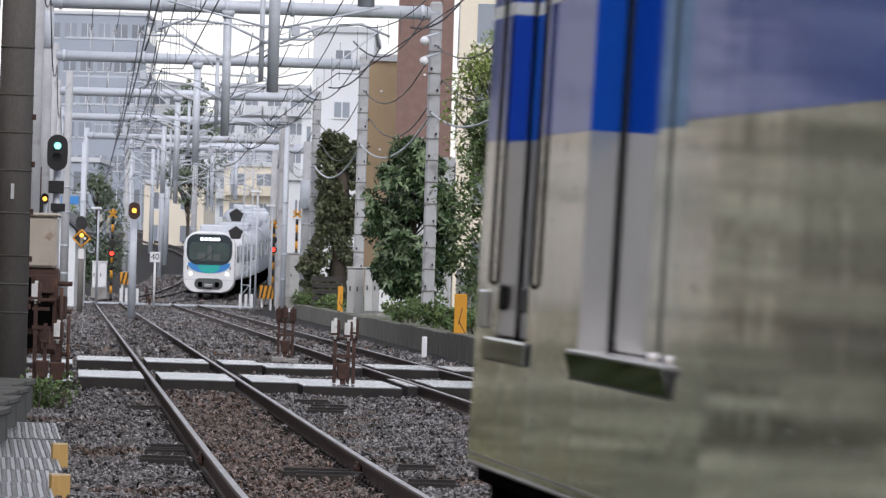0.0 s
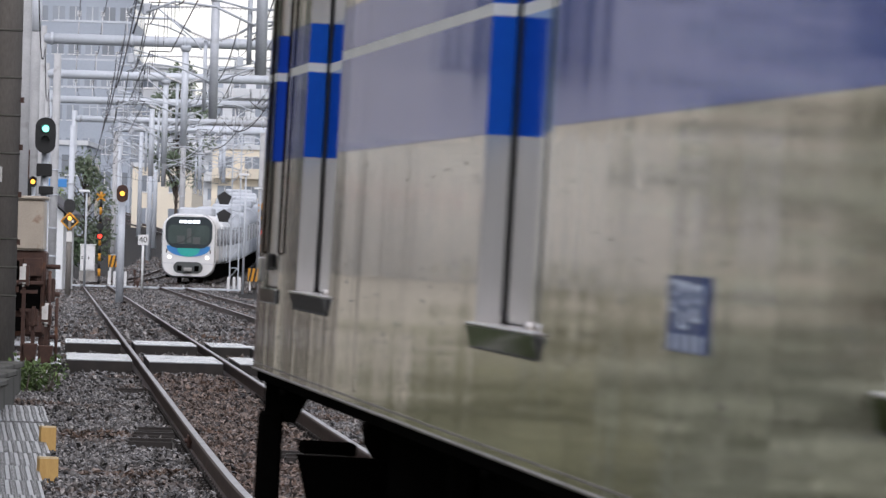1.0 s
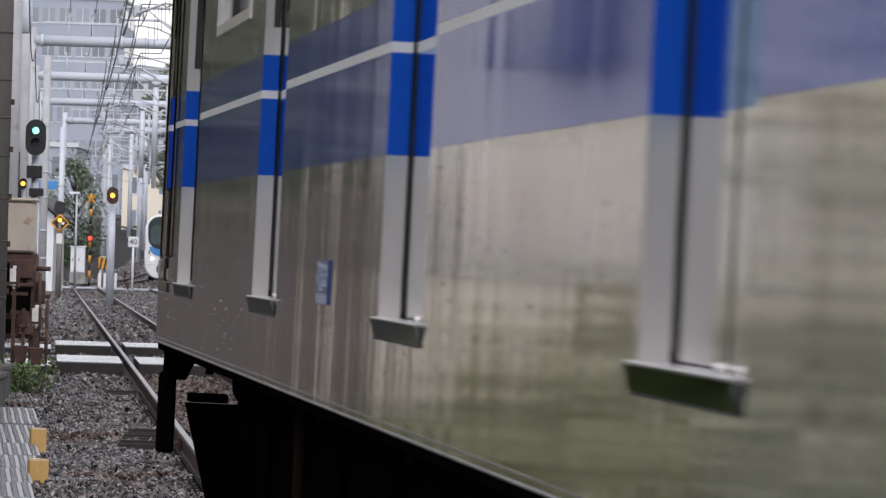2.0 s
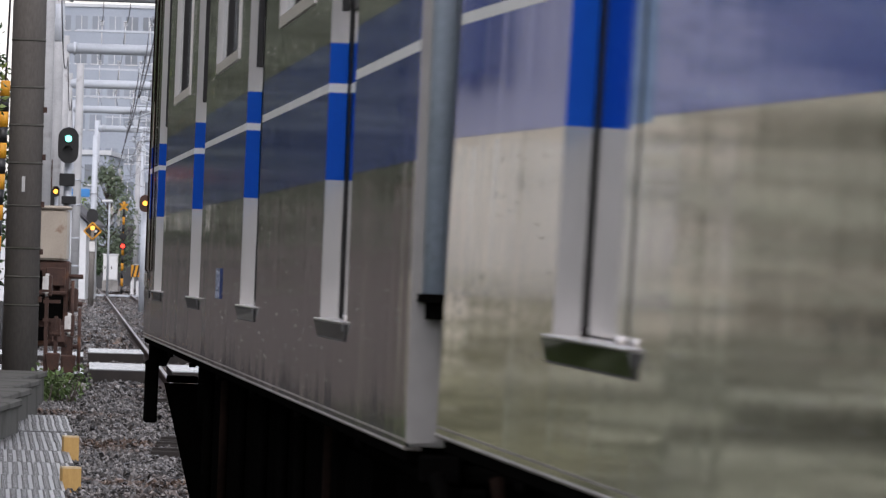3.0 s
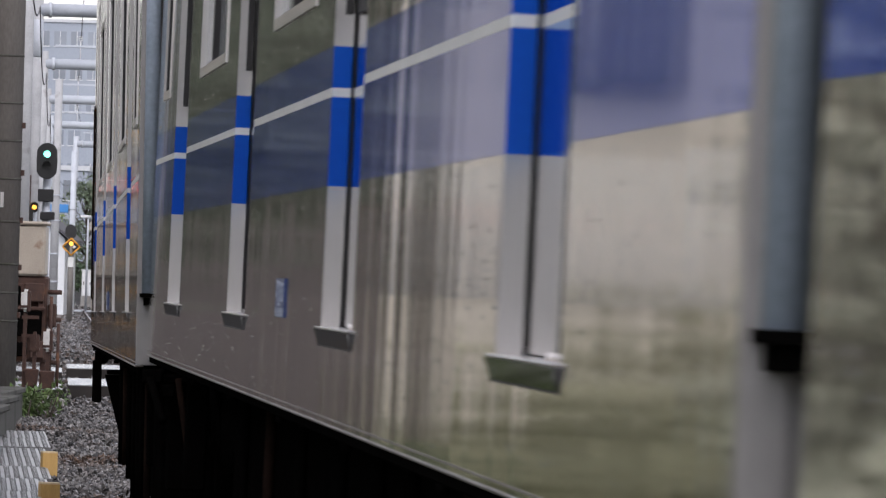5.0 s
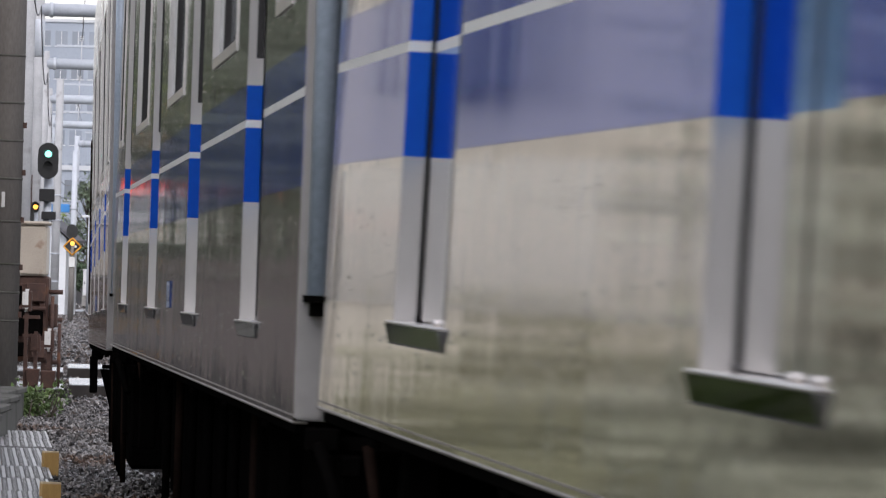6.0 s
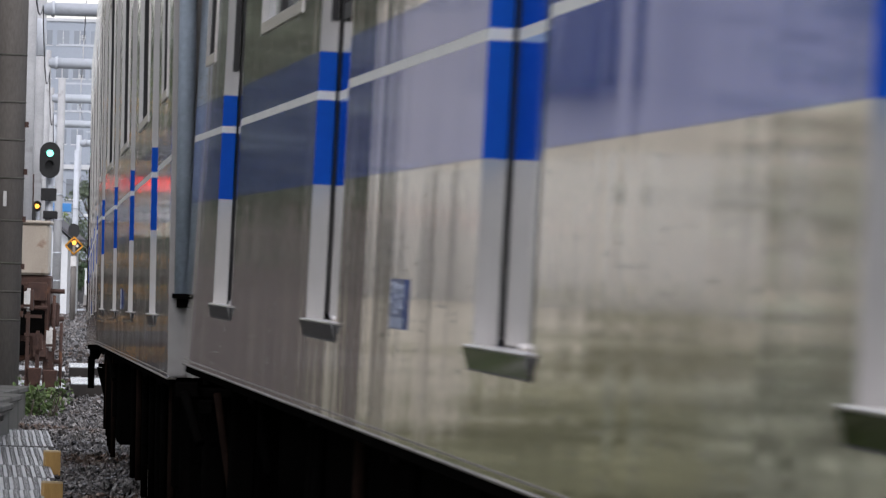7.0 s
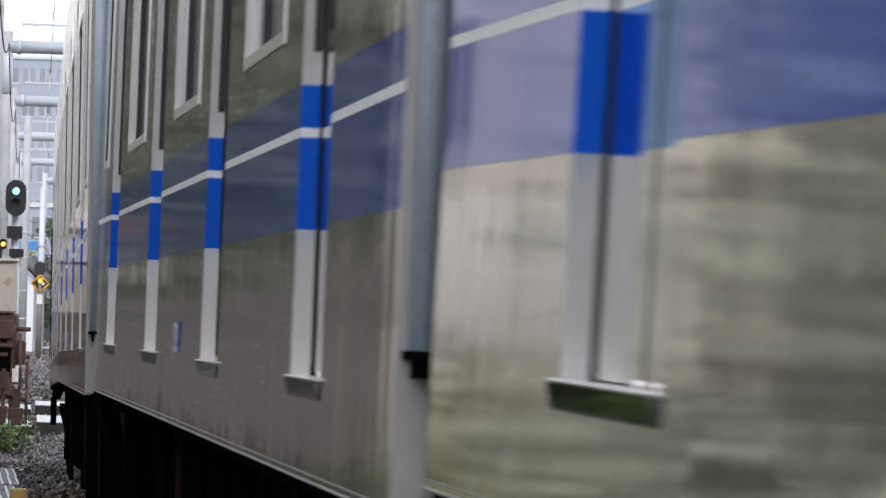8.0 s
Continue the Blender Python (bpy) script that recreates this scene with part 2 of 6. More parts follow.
KERB_CONC = mat("mossy_kerb", (0.15, 0.14, 0.12), (0.075, 0.072, 0.055), rough=0.9, scale=1.5, fine=14, bump=0.3, spots=(0.07, 0.085, 0.035), spot_scale=0.8, spot_at=0.52, per_object=0.15)
CAB_VIEW = mat("cab_glass_green_grey", (0.085, 0.115, 0.11), (0.055, 0.075, 0.072), rough=0.12, scale=1.2, bump=0)
CAB_GREY = mat("cab_interior", (0.10, 0.11, 0.11), (0.07, 0.08, 0.08), rough=0.5, scale=3)
WATER = mat("rain_water", (0.75, 0.76, 0.78), rough=0.08, metal=0.6, bump=0, rough_var=0.02)
SILL_TRIM = mat("sill_trim", (0.27, 0.245, 0.22), (0.19, 0.17, 0.15), rough=0.5, metal=0.5, scale=3)
# Pale window colour: the white sky reflected in the glass is painted in.
WIN_SKY_PALE = mat("sky_pale_window_glass", (0.50, 0.515, 0.52), (0.36, 0.37, 0.375), rough=0.08, scale=1.5, bump=0, rough_var=0.03)
END_STEEL = mat("dull_end_panel", (0.36, 0.345, 0.33), (0.30, 0.288, 0.275), rough=0.55, metal=0.2, scale=2, fine=20, bump=0.03)
DOOR_BLUE.node_tree.nodes["Principled BSDF"].inputs["Specular IOR Level"].default_value = 0.15
for m in (PLATE_BLUE, PLATE_PALE):
    m.node_tree.nodes["Principled BSDF"].inputs["Specular IOR Level"].default_value = 0.1
STEP_STEEL.node_tree.nodes["Principled BSDF"].inputs["Specular Tint"].default_value = (0.46, 0.45, 0.43, 1)
# No gloss either, so that the underfloor stays as black as in deep shade.
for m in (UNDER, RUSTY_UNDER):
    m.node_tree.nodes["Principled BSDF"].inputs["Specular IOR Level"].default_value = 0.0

# ---------------------------------------------------------------- building helpers
def box(bm, x0, y0, z0, x1, y1, z1, mi=0, m=None):
    vs = [bm.verts.new(Vector(c) if m is None else m @ Vector(c)) for c in (
        (x0, y0, z0), (x1, y0, z0), (x1, y1, z0), (x0, y1, z0), (x0, y0, z1), (x1, y0, z1), (x1, y1, z1), (x0, y1, z1))]
    for f in ((3, 2, 1, 0), (4, 5, 6, 7), (0, 1, 5, 4), (1, 2, 6, 5), (2, 3, 7, 6), (3, 0, 4, 7)):
        bm.faces.new([vs[i] for i in f]).material_index = mi


def tube(bm, p0, p1, r0, r1=None, seg=10, mi=0, cap=True):
    p0, p1 = Vector(p0), Vector(p1)
    r1 = r0 if r1 is None else r1
    d = (p1 - p0).normalized()
    a = d.orthogonal().normalized()
    b = d.cross(a)
    ring = lambda p, r: [bm.verts.new(p + (a * math.cos(2 * math.pi * i / seg) + b * math.sin(2 * math.pi * i / seg)) * r) for i in range(seg)]
    lo, hi = ring(p0, r0), ring(p1, r1)
    for i in range(seg):
        f = bm.faces.new((lo[i], lo[(i + 1) % seg], hi[(i + 1) % seg], hi[i]))
        f.smooth, f.material_index = True, mi
    if cap:
        bm.faces.new(lo[::-1]).material_index = mi
        bm.faces.new(hi).material_index = mi


def pipe(bm, pts, r, seg=6, mi=0):
    """One continuous tube along the points."""
    pts = [Vector(q) for q in pts]
    pts = [q for k, q in enumerate(pts) if k == 0 or (q - pts[k - 1]).length > 1e-4]
    rings = []
    for k, q in enumerate(pts):
        d = (pts[min(k + 1, len(pts) - 1)] - pts[max(k - 1, 0)]).normalized()
        a = d.cross(Vector((0.37, 0.11, 0.92)) if abs(d.z) < 0.9 else Vector((1, 0.2, 0))).normalized()
        b = d.cross(a)
        rings.append([bm.verts.new(q + (a * math.cos(2 * math.pi * i / seg) + b * math.sin(2 * math.pi * i / seg)) * r) for i in range(seg)])
    for lo, hi in zip(rings[:-1], rings[1:]):
        for i in range(seg):
            f = bm.faces.new((lo[i], lo[(i + 1) % seg], hi[(i + 1) % seg], hi[i]))
            f.smooth, f.material_index = True, mi
    bm.faces.new(rings[0][::-1]).material_index = mi
    bm.faces.new(rings[-1]).material_index = mi


def sweep(bm, profile, stations, mi=0, closed=True, cap=True, tops=()):
    """profile: (offset right, up) pairs; stations: (centre, right, up). tops: profile edges that take material 1."""
    rings = [[bm.verts.new(c + r * o + u * h) for o, h in profile] for c, r, u in stations]
    n = len(profile)
    for a, b in zip(rings[:-1], rings[1:]):
        for i in range(n if closed else n - 1):
            j = (i + 1) % n
            bm.faces.new((a[i], a[j], b[j], b[i])).material_index = 1 if i in tops else mi
    if cap and closed:
        bm.faces.new(rings[0][::-1]).material_index = mi
        bm.faces.new(rings[-1]).material_index = mi


def mesh(name, bm, *materials, bevel=0.0, segs=1):
    if bevel:
        bmesh.ops.bevel(bm, geom=bm.edges[:], offset=bevel, segments=segs, affect="EDGES", clamp_overlap=True)
    bmesh.ops.recalc_face_normals(bm, faces=bm.faces[:])
    me = bpy.data.meshes.new(name)
    bm.to_mesh(me)
    bm.free()
    for mm in materials:
        me.materials.append(mm)
    return me


def part(name, bm, material, parent, label="", bevel=0.0, segs=1):
    materials = material if isinstance(material, (tuple, list)) else (material,)
    ob = new(name, mesh(name, bm, *materials, bevel=bevel, segs=segs))
    ob.parent = parent
    if label:
        ob["label"] = label
    return ob


def thing(name, bm, material, label, category, group="", kind="", bevel=0.0, at=None, segs=1):
    materials = material if isinstance(material, (tuple, list)) else (material,)
    ob = new(name, mesh(name, bm, *materials, bevel=bevel, segs=segs))
    if at is not None:
        ob.matrix_world = at
    return tagged(ob, label, category, group, kind)


def root(name, label, category, group="", m=None):
    ob = new(name)
    if m is not None:
        ob.matrix_world = m
    return tagged(ob, label, category, group)


def bm_box(*a):
    bm = bmesh.new()
    box(bm, *a)
    return bm


# ---------------------------------------------------------------- the line of the tracks
SPACING = 3.4
GAUGE = 0.565


def curve_x(s):
    return 2.417 - 0.088384 * s + 0.0005567 * s * s - 1.926e-6 * s ** 3


def line_x(s):
    """Sideways place of the near track's centre: a right-hand curve, a straight, then an S bend uphill."""
    if s <= 44.6:
        return curve_x(s)
    x = curve_x(44.6) - 0.0497 * (s - 44.6)
    e = s - 325
    if e > 0:
        x += 0.000414 * min(e, 80) ** 2 + 0.06624 * max(0, e - 80)
        x -= 0.00036 * min(max(0, e - 105), 190) ** 2 + 0.1368 * max(0, e - 295)
    return x


def side_x(s):
    """The line along which masts and trackside equipment were set out; it runs a little off the track."""
    if s <= 72:
        return line_x(s) if s < 44.6 else curve_x(s)
    e = max(0, s - 325)
    return curve_x(72) - 0.0489 * (s - 72) + 0.00040 * min(e, 80) ** 2 + 0.064 * max(0, e - 80) - 0.00036 * min(max(0, e - 105), 190) ** 2


def line_z(s):
    """Height of the rail tops: a low hump by the camera, level, then a rising bank."""
    if s < 36:
        return 0.00727 * s - 0.000165 * s * s
    if s < 60:
        u = (s - 36) / 24
        return 0.0479 * (1 + 2 * u) * (1 - u) ** 2 - 0.00461 * 24 * u * (1 - u) ** 2
    e = s - 385
    return 0.0 if e < 0 else 0.0002 * min(e, 50) ** 2 + 0.02 * max(0, e - 50)


def station(s, side=0.0):
    c = Vector((line_x(s), s, line_z(s)))
    d = (Vector((line_x(s + 0.5), s + 0.5, line_z(s + 0.5))) - Vector((line_x(s - 0.5), s - 0.5, line_z(s - 0.5)))).normalized()
    r = d.cross(Vector((0, 0, 1))).normalized()
    return c + r * side, r, Vector((0, 0, 1))


# ---------------------------------------------------------------- ground and tracks
def ground():
    bm = bmesh.new()
    xs = (-3000, -400, -60, -18, -6, -3.2, -1.8, 0, 1.7, 5.1, 6.6, 8, 20, 60, 400, 3000)
    ss = [-2500, -300, -60] + list(range(-30, 120, 6)) + list(range(120, 700, 15)) + [800, 1200, 4500]
    rows = []
    for s in ss:
        row = []
        for o in xs:
            c = min(max(s, -60), 690)
            bed = -0.20 if -3 < o < 7 else -0.28
            if s > 600 or s < -60:
                bed = -0.6
            row.append(bm.verts.new((line_x(c) + o, s, line_z(c) + bed)))
        rows.append(row)
    for a, b in zip(rows[:-1], rows[1:]):
        for i in range(len(xs) - 1):
            bm.faces.new((a[i], a[i + 1], b[i + 1], b[i]))
    return thing("ground", bm, BED, "dark grey crushed stone ground under the tracks", "ground", kind="structure")


FOOT_PROFILE = ((-0.064, -0.153), (0.064, -0.153), (0.064, -0.142), (0.012, -0.125), (0.010, -0.0455), (-0.010, -0.0455), (-0.012, -0.125), (-0.064, -0.142))
HEAD_PROFILE = ((0.010, -0.045), (0.0325, -0.034), (0.0325, -0.008), (0.022, 0.0), (-0.022, 0.0), (-0.0325, -0.008), (-0.0325, -0.034), (-0.010, -0.045))


def rail(side, group):
    ss = [x * 3.0 for x in range(-6, 34)] + [102 + 8 * x for x in range(0, 78)]
    ob = root("rail", "long rusty steel rail with a worn head on ballast", "rail", group)
    bm = bmesh.new()
    sweep(bm, FOOT_PROFILE, [station(s, side) for s in ss])
    part("rail_foot", bm, RAIL_SIDE, ob, "rust-brown web and foot")
    bm = bmesh.new()
    sweep(bm, HEAD_PROFILE, [station(s, side) for s in ss], tops=(3,))
    part("rail_head", bm, (RAIL_SIDE, RAIL_TOP), ob, "worn grey running head")
    return ob


ground()
RAILS = []
for track, group in ((0.0, "rails of the near track"), (SPACING, "rails of the far track")):
    for side in (-GAUGE, GAUGE):
        RAILS.append(rail(track + side, group))


def on_line(s, off, z=0.0, turn=0.0):
    """A pose beside the near track: s metres ahead, off metres to its right, z above the rail tops."""
    return pose(side_x(s) + off, s, line_z(s) + z, 0, 0, turn)

# ---------------------------------------------------------------- the passing train
# Car space: y runs ahead, x to the right, z up from the rail tops; the side that shows is at x = -1.40.
HALF_W, REAR, FRONT, LEAD_FRONT = 1.40, -10.03, 9.66, 9.32
SILL, FLOOR, BAND_LO, LINE_LO, LINE_HI, BAND_HI, WIN_LO, WIN_HI, EAVES = 0.930, 1.130, 1.435, 1.628, 1.648, 1.738, 1.87, 2.75, 3.30
DOORS = (7.23, 2.41, -2.41, -7.23)
DOOR_AFT, DOOR_FORE, DOOR_TOP = -0.63, 0.52, 2.98
RECESS = 0.047
LAYERS = (("lower_panel", SILL, BAND_LO - 0.0005, "STEEL"), ("blue_band", BAND_LO, LINE_LO - 0.0005, "BLUE"), ("white_line", LINE_LO, LINE_HI - 0.0005, "WHITE"),
          ("blue_band", LINE_HI, BAND_HI - 0.0005, "BLUE"), ("waist_panel", BAND_HI, WIN_LO, "STEEL"))
SKIN = {"STEEL": STEEL, "BLUE": BLUE_FOIL, "WHITE": WHITE_LINE}
LABELS = {"blue_band": "glossy blue foil band", "white_line": "thin white foil line"}


def sided(sx, x0, x1):
    """x range on the shown side (-1) or mirrored on the other."""
    return (x0, x1) if sx < 0 else (-x1, -x0)


def bays(front):
    edges = [front] + [e for d in DOORS for e in (d + DOOR_FORE, d + DOOR_AFT)] + [REAR]
    return list(zip(edges[0::2], edges[1::2]))


def window_span(a, b):
    return (a - 0.97, b + 0.82) if a - b > 3.2 else (a - 0.62, b + 0.72)


def car_body(car, front, lead):
    for sx in (-1, 1):
        x0, x1 = sided(sx, -HALF_W, -HALF_W + 0.028)
        for k, (a, b) in enumerate(bays(front)):
            crew = lead and k == 0
            spans = [(a, b)] if not crew else [(a, 8.96), (8.48, b)]
            for a1, b1 in spans:
                for name, z0, z1, skin in LAYERS:
                    part(name, bm_box(x0, b1, z0, x1, a1, z1), SKIN[skin], car, LABELS.get(name, ""))
                wa, wb = window_span(a, b)
                if a - b > 1.9 and not crew:
                    part("window_pillar", bm_box(x0, b1, WIN_LO + 0.0005, x1, wb, WIN_HI), STEEL, car)
                    part("window_pillar", bm_box(x0, wa, WIN_LO + 0.0005, x1, a1, WIN_HI), STEEL, car)
                    part("upper_panel", bm_box(x0, b1, WIN_HI + 0.0005, x1, a1, EAVES), STEEL, car)
                else:
                    part("upper_panel", bm_box(x0, b1, WIN_LO + 0.0005, x1, a1, EAVES), STEEL, car)
        for d in DOORS:
            part("lower_panel", bm_box(x0, d + DOOR_AFT, SILL, x1, d + DOOR_FORE, FLOOR - 0.004), STEEL, car)
            part("header_panel", bm_box(x0, d + DOOR_AFT, DOOR_TOP, x1, d + DOOR_FORE, EAVES), STEEL, car)
        if lead:
            part("lower_panel", bm_box(x0, 8.48, SILL, x1, 8.96, FLOOR - 0.004), STEEL, car)
            part("header_panel", bm_box(x0, 8.48, 2.9, x1, 8.96, EAVES), STEEL, car)
    for name, y0, y1 in (("rear_end", REAR, REAR + 0.03), ("front_end", front - 0.03, front)):
        part(name, bm_box(-HALF_W + 0.0285, y0, SILL, HALF_W - 0.0285, y1, EAVES), END_STEEL, car)
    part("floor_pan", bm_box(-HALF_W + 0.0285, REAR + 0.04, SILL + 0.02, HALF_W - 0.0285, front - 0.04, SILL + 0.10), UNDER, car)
    part("lining", bm_box(-HALF_W + 0.2, REAR + 0.04, FLOOR, -HALF_W + 0.21, front - 0.04, EAVES), ROOF_GREY, car)
    bm = bmesh.new()
    prof = [(-HALF_W, EAVES)] + [(-HALF_W * math.cos(a), EAVES + 0.36 * math.sin(a)) for a in (0.35, 0.7, 1.1, 1.57, 2.04, 2.44, 2.79)] + [(HALF_W, EAVES)]
    sweep(bm, prof, [(Vector((0, y, 0)), Vector((1, 0, 0)), Vector((0, 0, 1))) for y in (REAR, 0, front)])
    part("roof", bm, ROOF_GREY, car, "rounded grey roof")


def leaf_mesh(x0, x1, a, b):
    bm = bmesh.new()
    for z0, z1, mi in ((FLOOR + 0.004, BAND_LO, 0), (BAND_LO, LINE_LO, 1), (LINE_LO, LINE_HI, 2), (LINE_HI, BAND_HI, 1), (BAND_HI, 1.83, 0), (2.72, DOOR_TOP, 0)):
        box(bm, x0, a, z0, x1, b, z1, mi)
    box(bm, x0, a, 1.83, x1, a + 0.09, 2.72, 0)
    box(bm, x0, b - 0.09, 1.83, x1, b, 2.72, 0)
    return bm


def car_doors(car):
    for d in DOORS:
        for sx in (-1, 1):
            fore, aft, mid = d + DOOR_FORE, d + DOOR_AFT, d + (DOOR_FORE + DOOR_AFT) / 2
            x0, x1 = sided(sx, -HALF_W + RECESS, -HALF_W + RECESS + 0.03)
            # door pocket: the forward jamb faces back and carries the blue patch on
            j0, j1 = sided(sx, -HALF_W + 0.0005, -HALF_W + RECESS - 0.006)
            jamb_bm = bmesh.new()
            for z0, z1, mi in ((FLOOR, BAND_LO, 0), (BAND_LO, LINE_LO, 1), (LINE_LO, LINE_HI, 2), (LINE_HI, BAND_HI, 1), (BAND_HI, DOOR_TOP, 0)):
                box(jamb_bm, j0, fore - 0.004, z0, j1, fore + 0.02, z1, mi)
            jamb = part("door_jamb", jamb_bm, (DOOR_STEEL, DOOR_BLUE, WHITE_LINE), car, "door pocket edge with a bright blue patch")
            r0, r1 = sided(sx, -HALF_W + 0.022, -HALF_W + RECESS - 0.007)
            part("finger_guard", bm_box(r0, fore - 0.010, 1.808, r1, fore - 0.0042, 2.75), RUBBER, jamb, "black rubber finger guard", bevel=0.002)
            part("door_jamb", bm_box(j0, aft - 0.02, FLOOR, j1, aft + 0.004, DOOR_TOP), DOOR_STEEL, car)
            r0, r1 = sided(sx, -HALF_W + RECESS - 0.0015, -HALF_W + RECESS + 0.02)
            part("door_seal", bm_box(r0, fore - 0.03, FLOOR + 0.012, r1, fore - 0.0045, DOOR_TOP), RUBBER, car, "black rubber door seal", bevel=0.003)
            for a, b in ((aft + 0.006, mid - 0.0125), (mid + 0.0125, fore - 0.031)):
                leaf = part("door_leaf", leaf_mesh(x0, x1, a, b), (LEAF_STEEL, LEAF_BLUE, WHITE_LINE), car, "mirror-bright sliding door leaf with a blue band")
                w0, w1 = sided(sx, -HALF_W + RECESS + 0.006, -HALF_W + RECESS + 0.02)
                part("window", bm_box(w0, a + 0.085, 1.825, w1, b - 0.085, 2.725), GLASS_DARK, leaf, "dark door glass")
                w0, w1 = sided(sx, -HALF_W + RECESS - 0.003, -HALF_W + RECESS + 0.02)
                bm = bmesh.new()
                for y0, y1, z0, z1 in ((a + 0.075, b - 0.075, 1.808, 1.845), (a + 0.075, b - 0.075, 2.71, 2.745), (a + 0.075, a + 0.11, 1.8455, 2.7095), (b - 0.11, b - 0.075, 1.8455, 2.7095)):
                    box(bm, w0, y0, z0, w1, y1, z1)
                part("window_rubber", bm, RUBBER, leaf, "black rubber window rim")
            m0, m1 = sided(sx, -HALF_W + RECESS - 0.0012, -HALF_W + RECESS + 0.028)
            part("door_seal", bm_box(m0, mid - 0.012, FLOOR + 0.012, m1, mid + 0.012, DOOR_TOP), RUBBER, car, "dark rubber seal where the leaves meet", bevel=0.001)
            s0, s1 = sided(sx, -HALF_W - 0.011, -HALF_W - 0.0005)
            bm = bm_box(s0, aft + 0.02, FLOOR - 0.038, s1, fore + 0.06, FLOOR - 0.004)
            for v in bm.verts:
                if abs(v.co.x) > HALF_W + 0.004 and v.co.z < FLOOR - 0.02:
                    v.co.x -= math.copysign(0.009, v.co.x)
            step = part("door_step", bm, STEP_STEEL, car, "mirror-bright stainless door step")
            # Thin dark strips along the step's lower and rear edges.
            e0, e1 = sided(sx, -HALF_W - 0.0035, -HALF_W - 0.0004)
            part("step_edge_strip", bm_box(e0, aft + 0.02, FLOOR - 0.0405, e1, fore + 0.06, FLOOR - 0.0382), RUBBER, step, "thin dark strip along the step's lower edge")
            part("step_edge_strip", bm_box(e0, aft + 0.008, FLOOR - 0.0405, e1, aft + 0.0198, FLOOR - 0.006), RUBBER, step)
            t0, t1 = sided(sx, -HALF_W - 0.011, -HALF_W + RECESS)
            part("tread", bm_box(t0, aft + 0.03, FLOOR - 0.0035, t1, fore + 0.055, FLOOR + 0.001), DOOR_STEEL, step, bevel=0.001)
            for k in (-0.22, -0.42, -0.57):
                bm = bmesh.new()
                kx = sx * (HALF_W - 0.022)
                tube(bm, (kx, d + k, FLOOR + 0.001), (kx, d + k, FLOOR + 0.013), 0.011, 0.009, 10)
                part("door_guide", bm, DOOR_STEEL, step)


def car_windows(car, front, lead):
    for k, (a, b) in enumerate(bays(front)):
        if a - b <= 1.9 or (lead and k == 0):
            continue
        wa, wb = window_span(a, b)
        for sx in (-1, 1):
            x0, x1 = sided(sx, -HALF_W + 0.014, -HALF_W + 0.024)
            # One pale pane, with the sky's reflection in its base colour.
            win = part("window", bm_box(x0, wb, WIN_LO, x1, wa, WIN_HI), WIN_SKY_PALE, car, "side window glass coloured pale for the reflected sky")
            f0, f1 = sided(sx, -HALF_W - 0.004, -HALF_W + 0.014)
            mid = (wa + wb) / 2
            bm = bmesh.new()
            for y0, y1, z0, z1 in ((wb - 0.025, wa + 0.025, WIN_LO - 0.018, WIN_LO + 0.012), (wb - 0.025, wa + 0.025, WIN_HI - 0.012, WIN_HI + 0.02), (wb - 0.025, wb + 0.012, WIN_LO + 0.0125, WIN_HI - 0.0125),
                                   (wa - 0.012, wa + 0.025, WIN_LO + 0.0125, WIN_HI - 0.0125)):
                box(bm, f0, y0, z0, f1, y1, z1)
            part("window_frame", bm, DOOR_STEEL, win, "bright metal window frame")
            part("mullion", bm_box(f0, mid - 0.03, WIN_LO + 0.0125, f1, mid + 0.03, WIN_HI - 0.0125), RUBBER, win, "black window mullion")


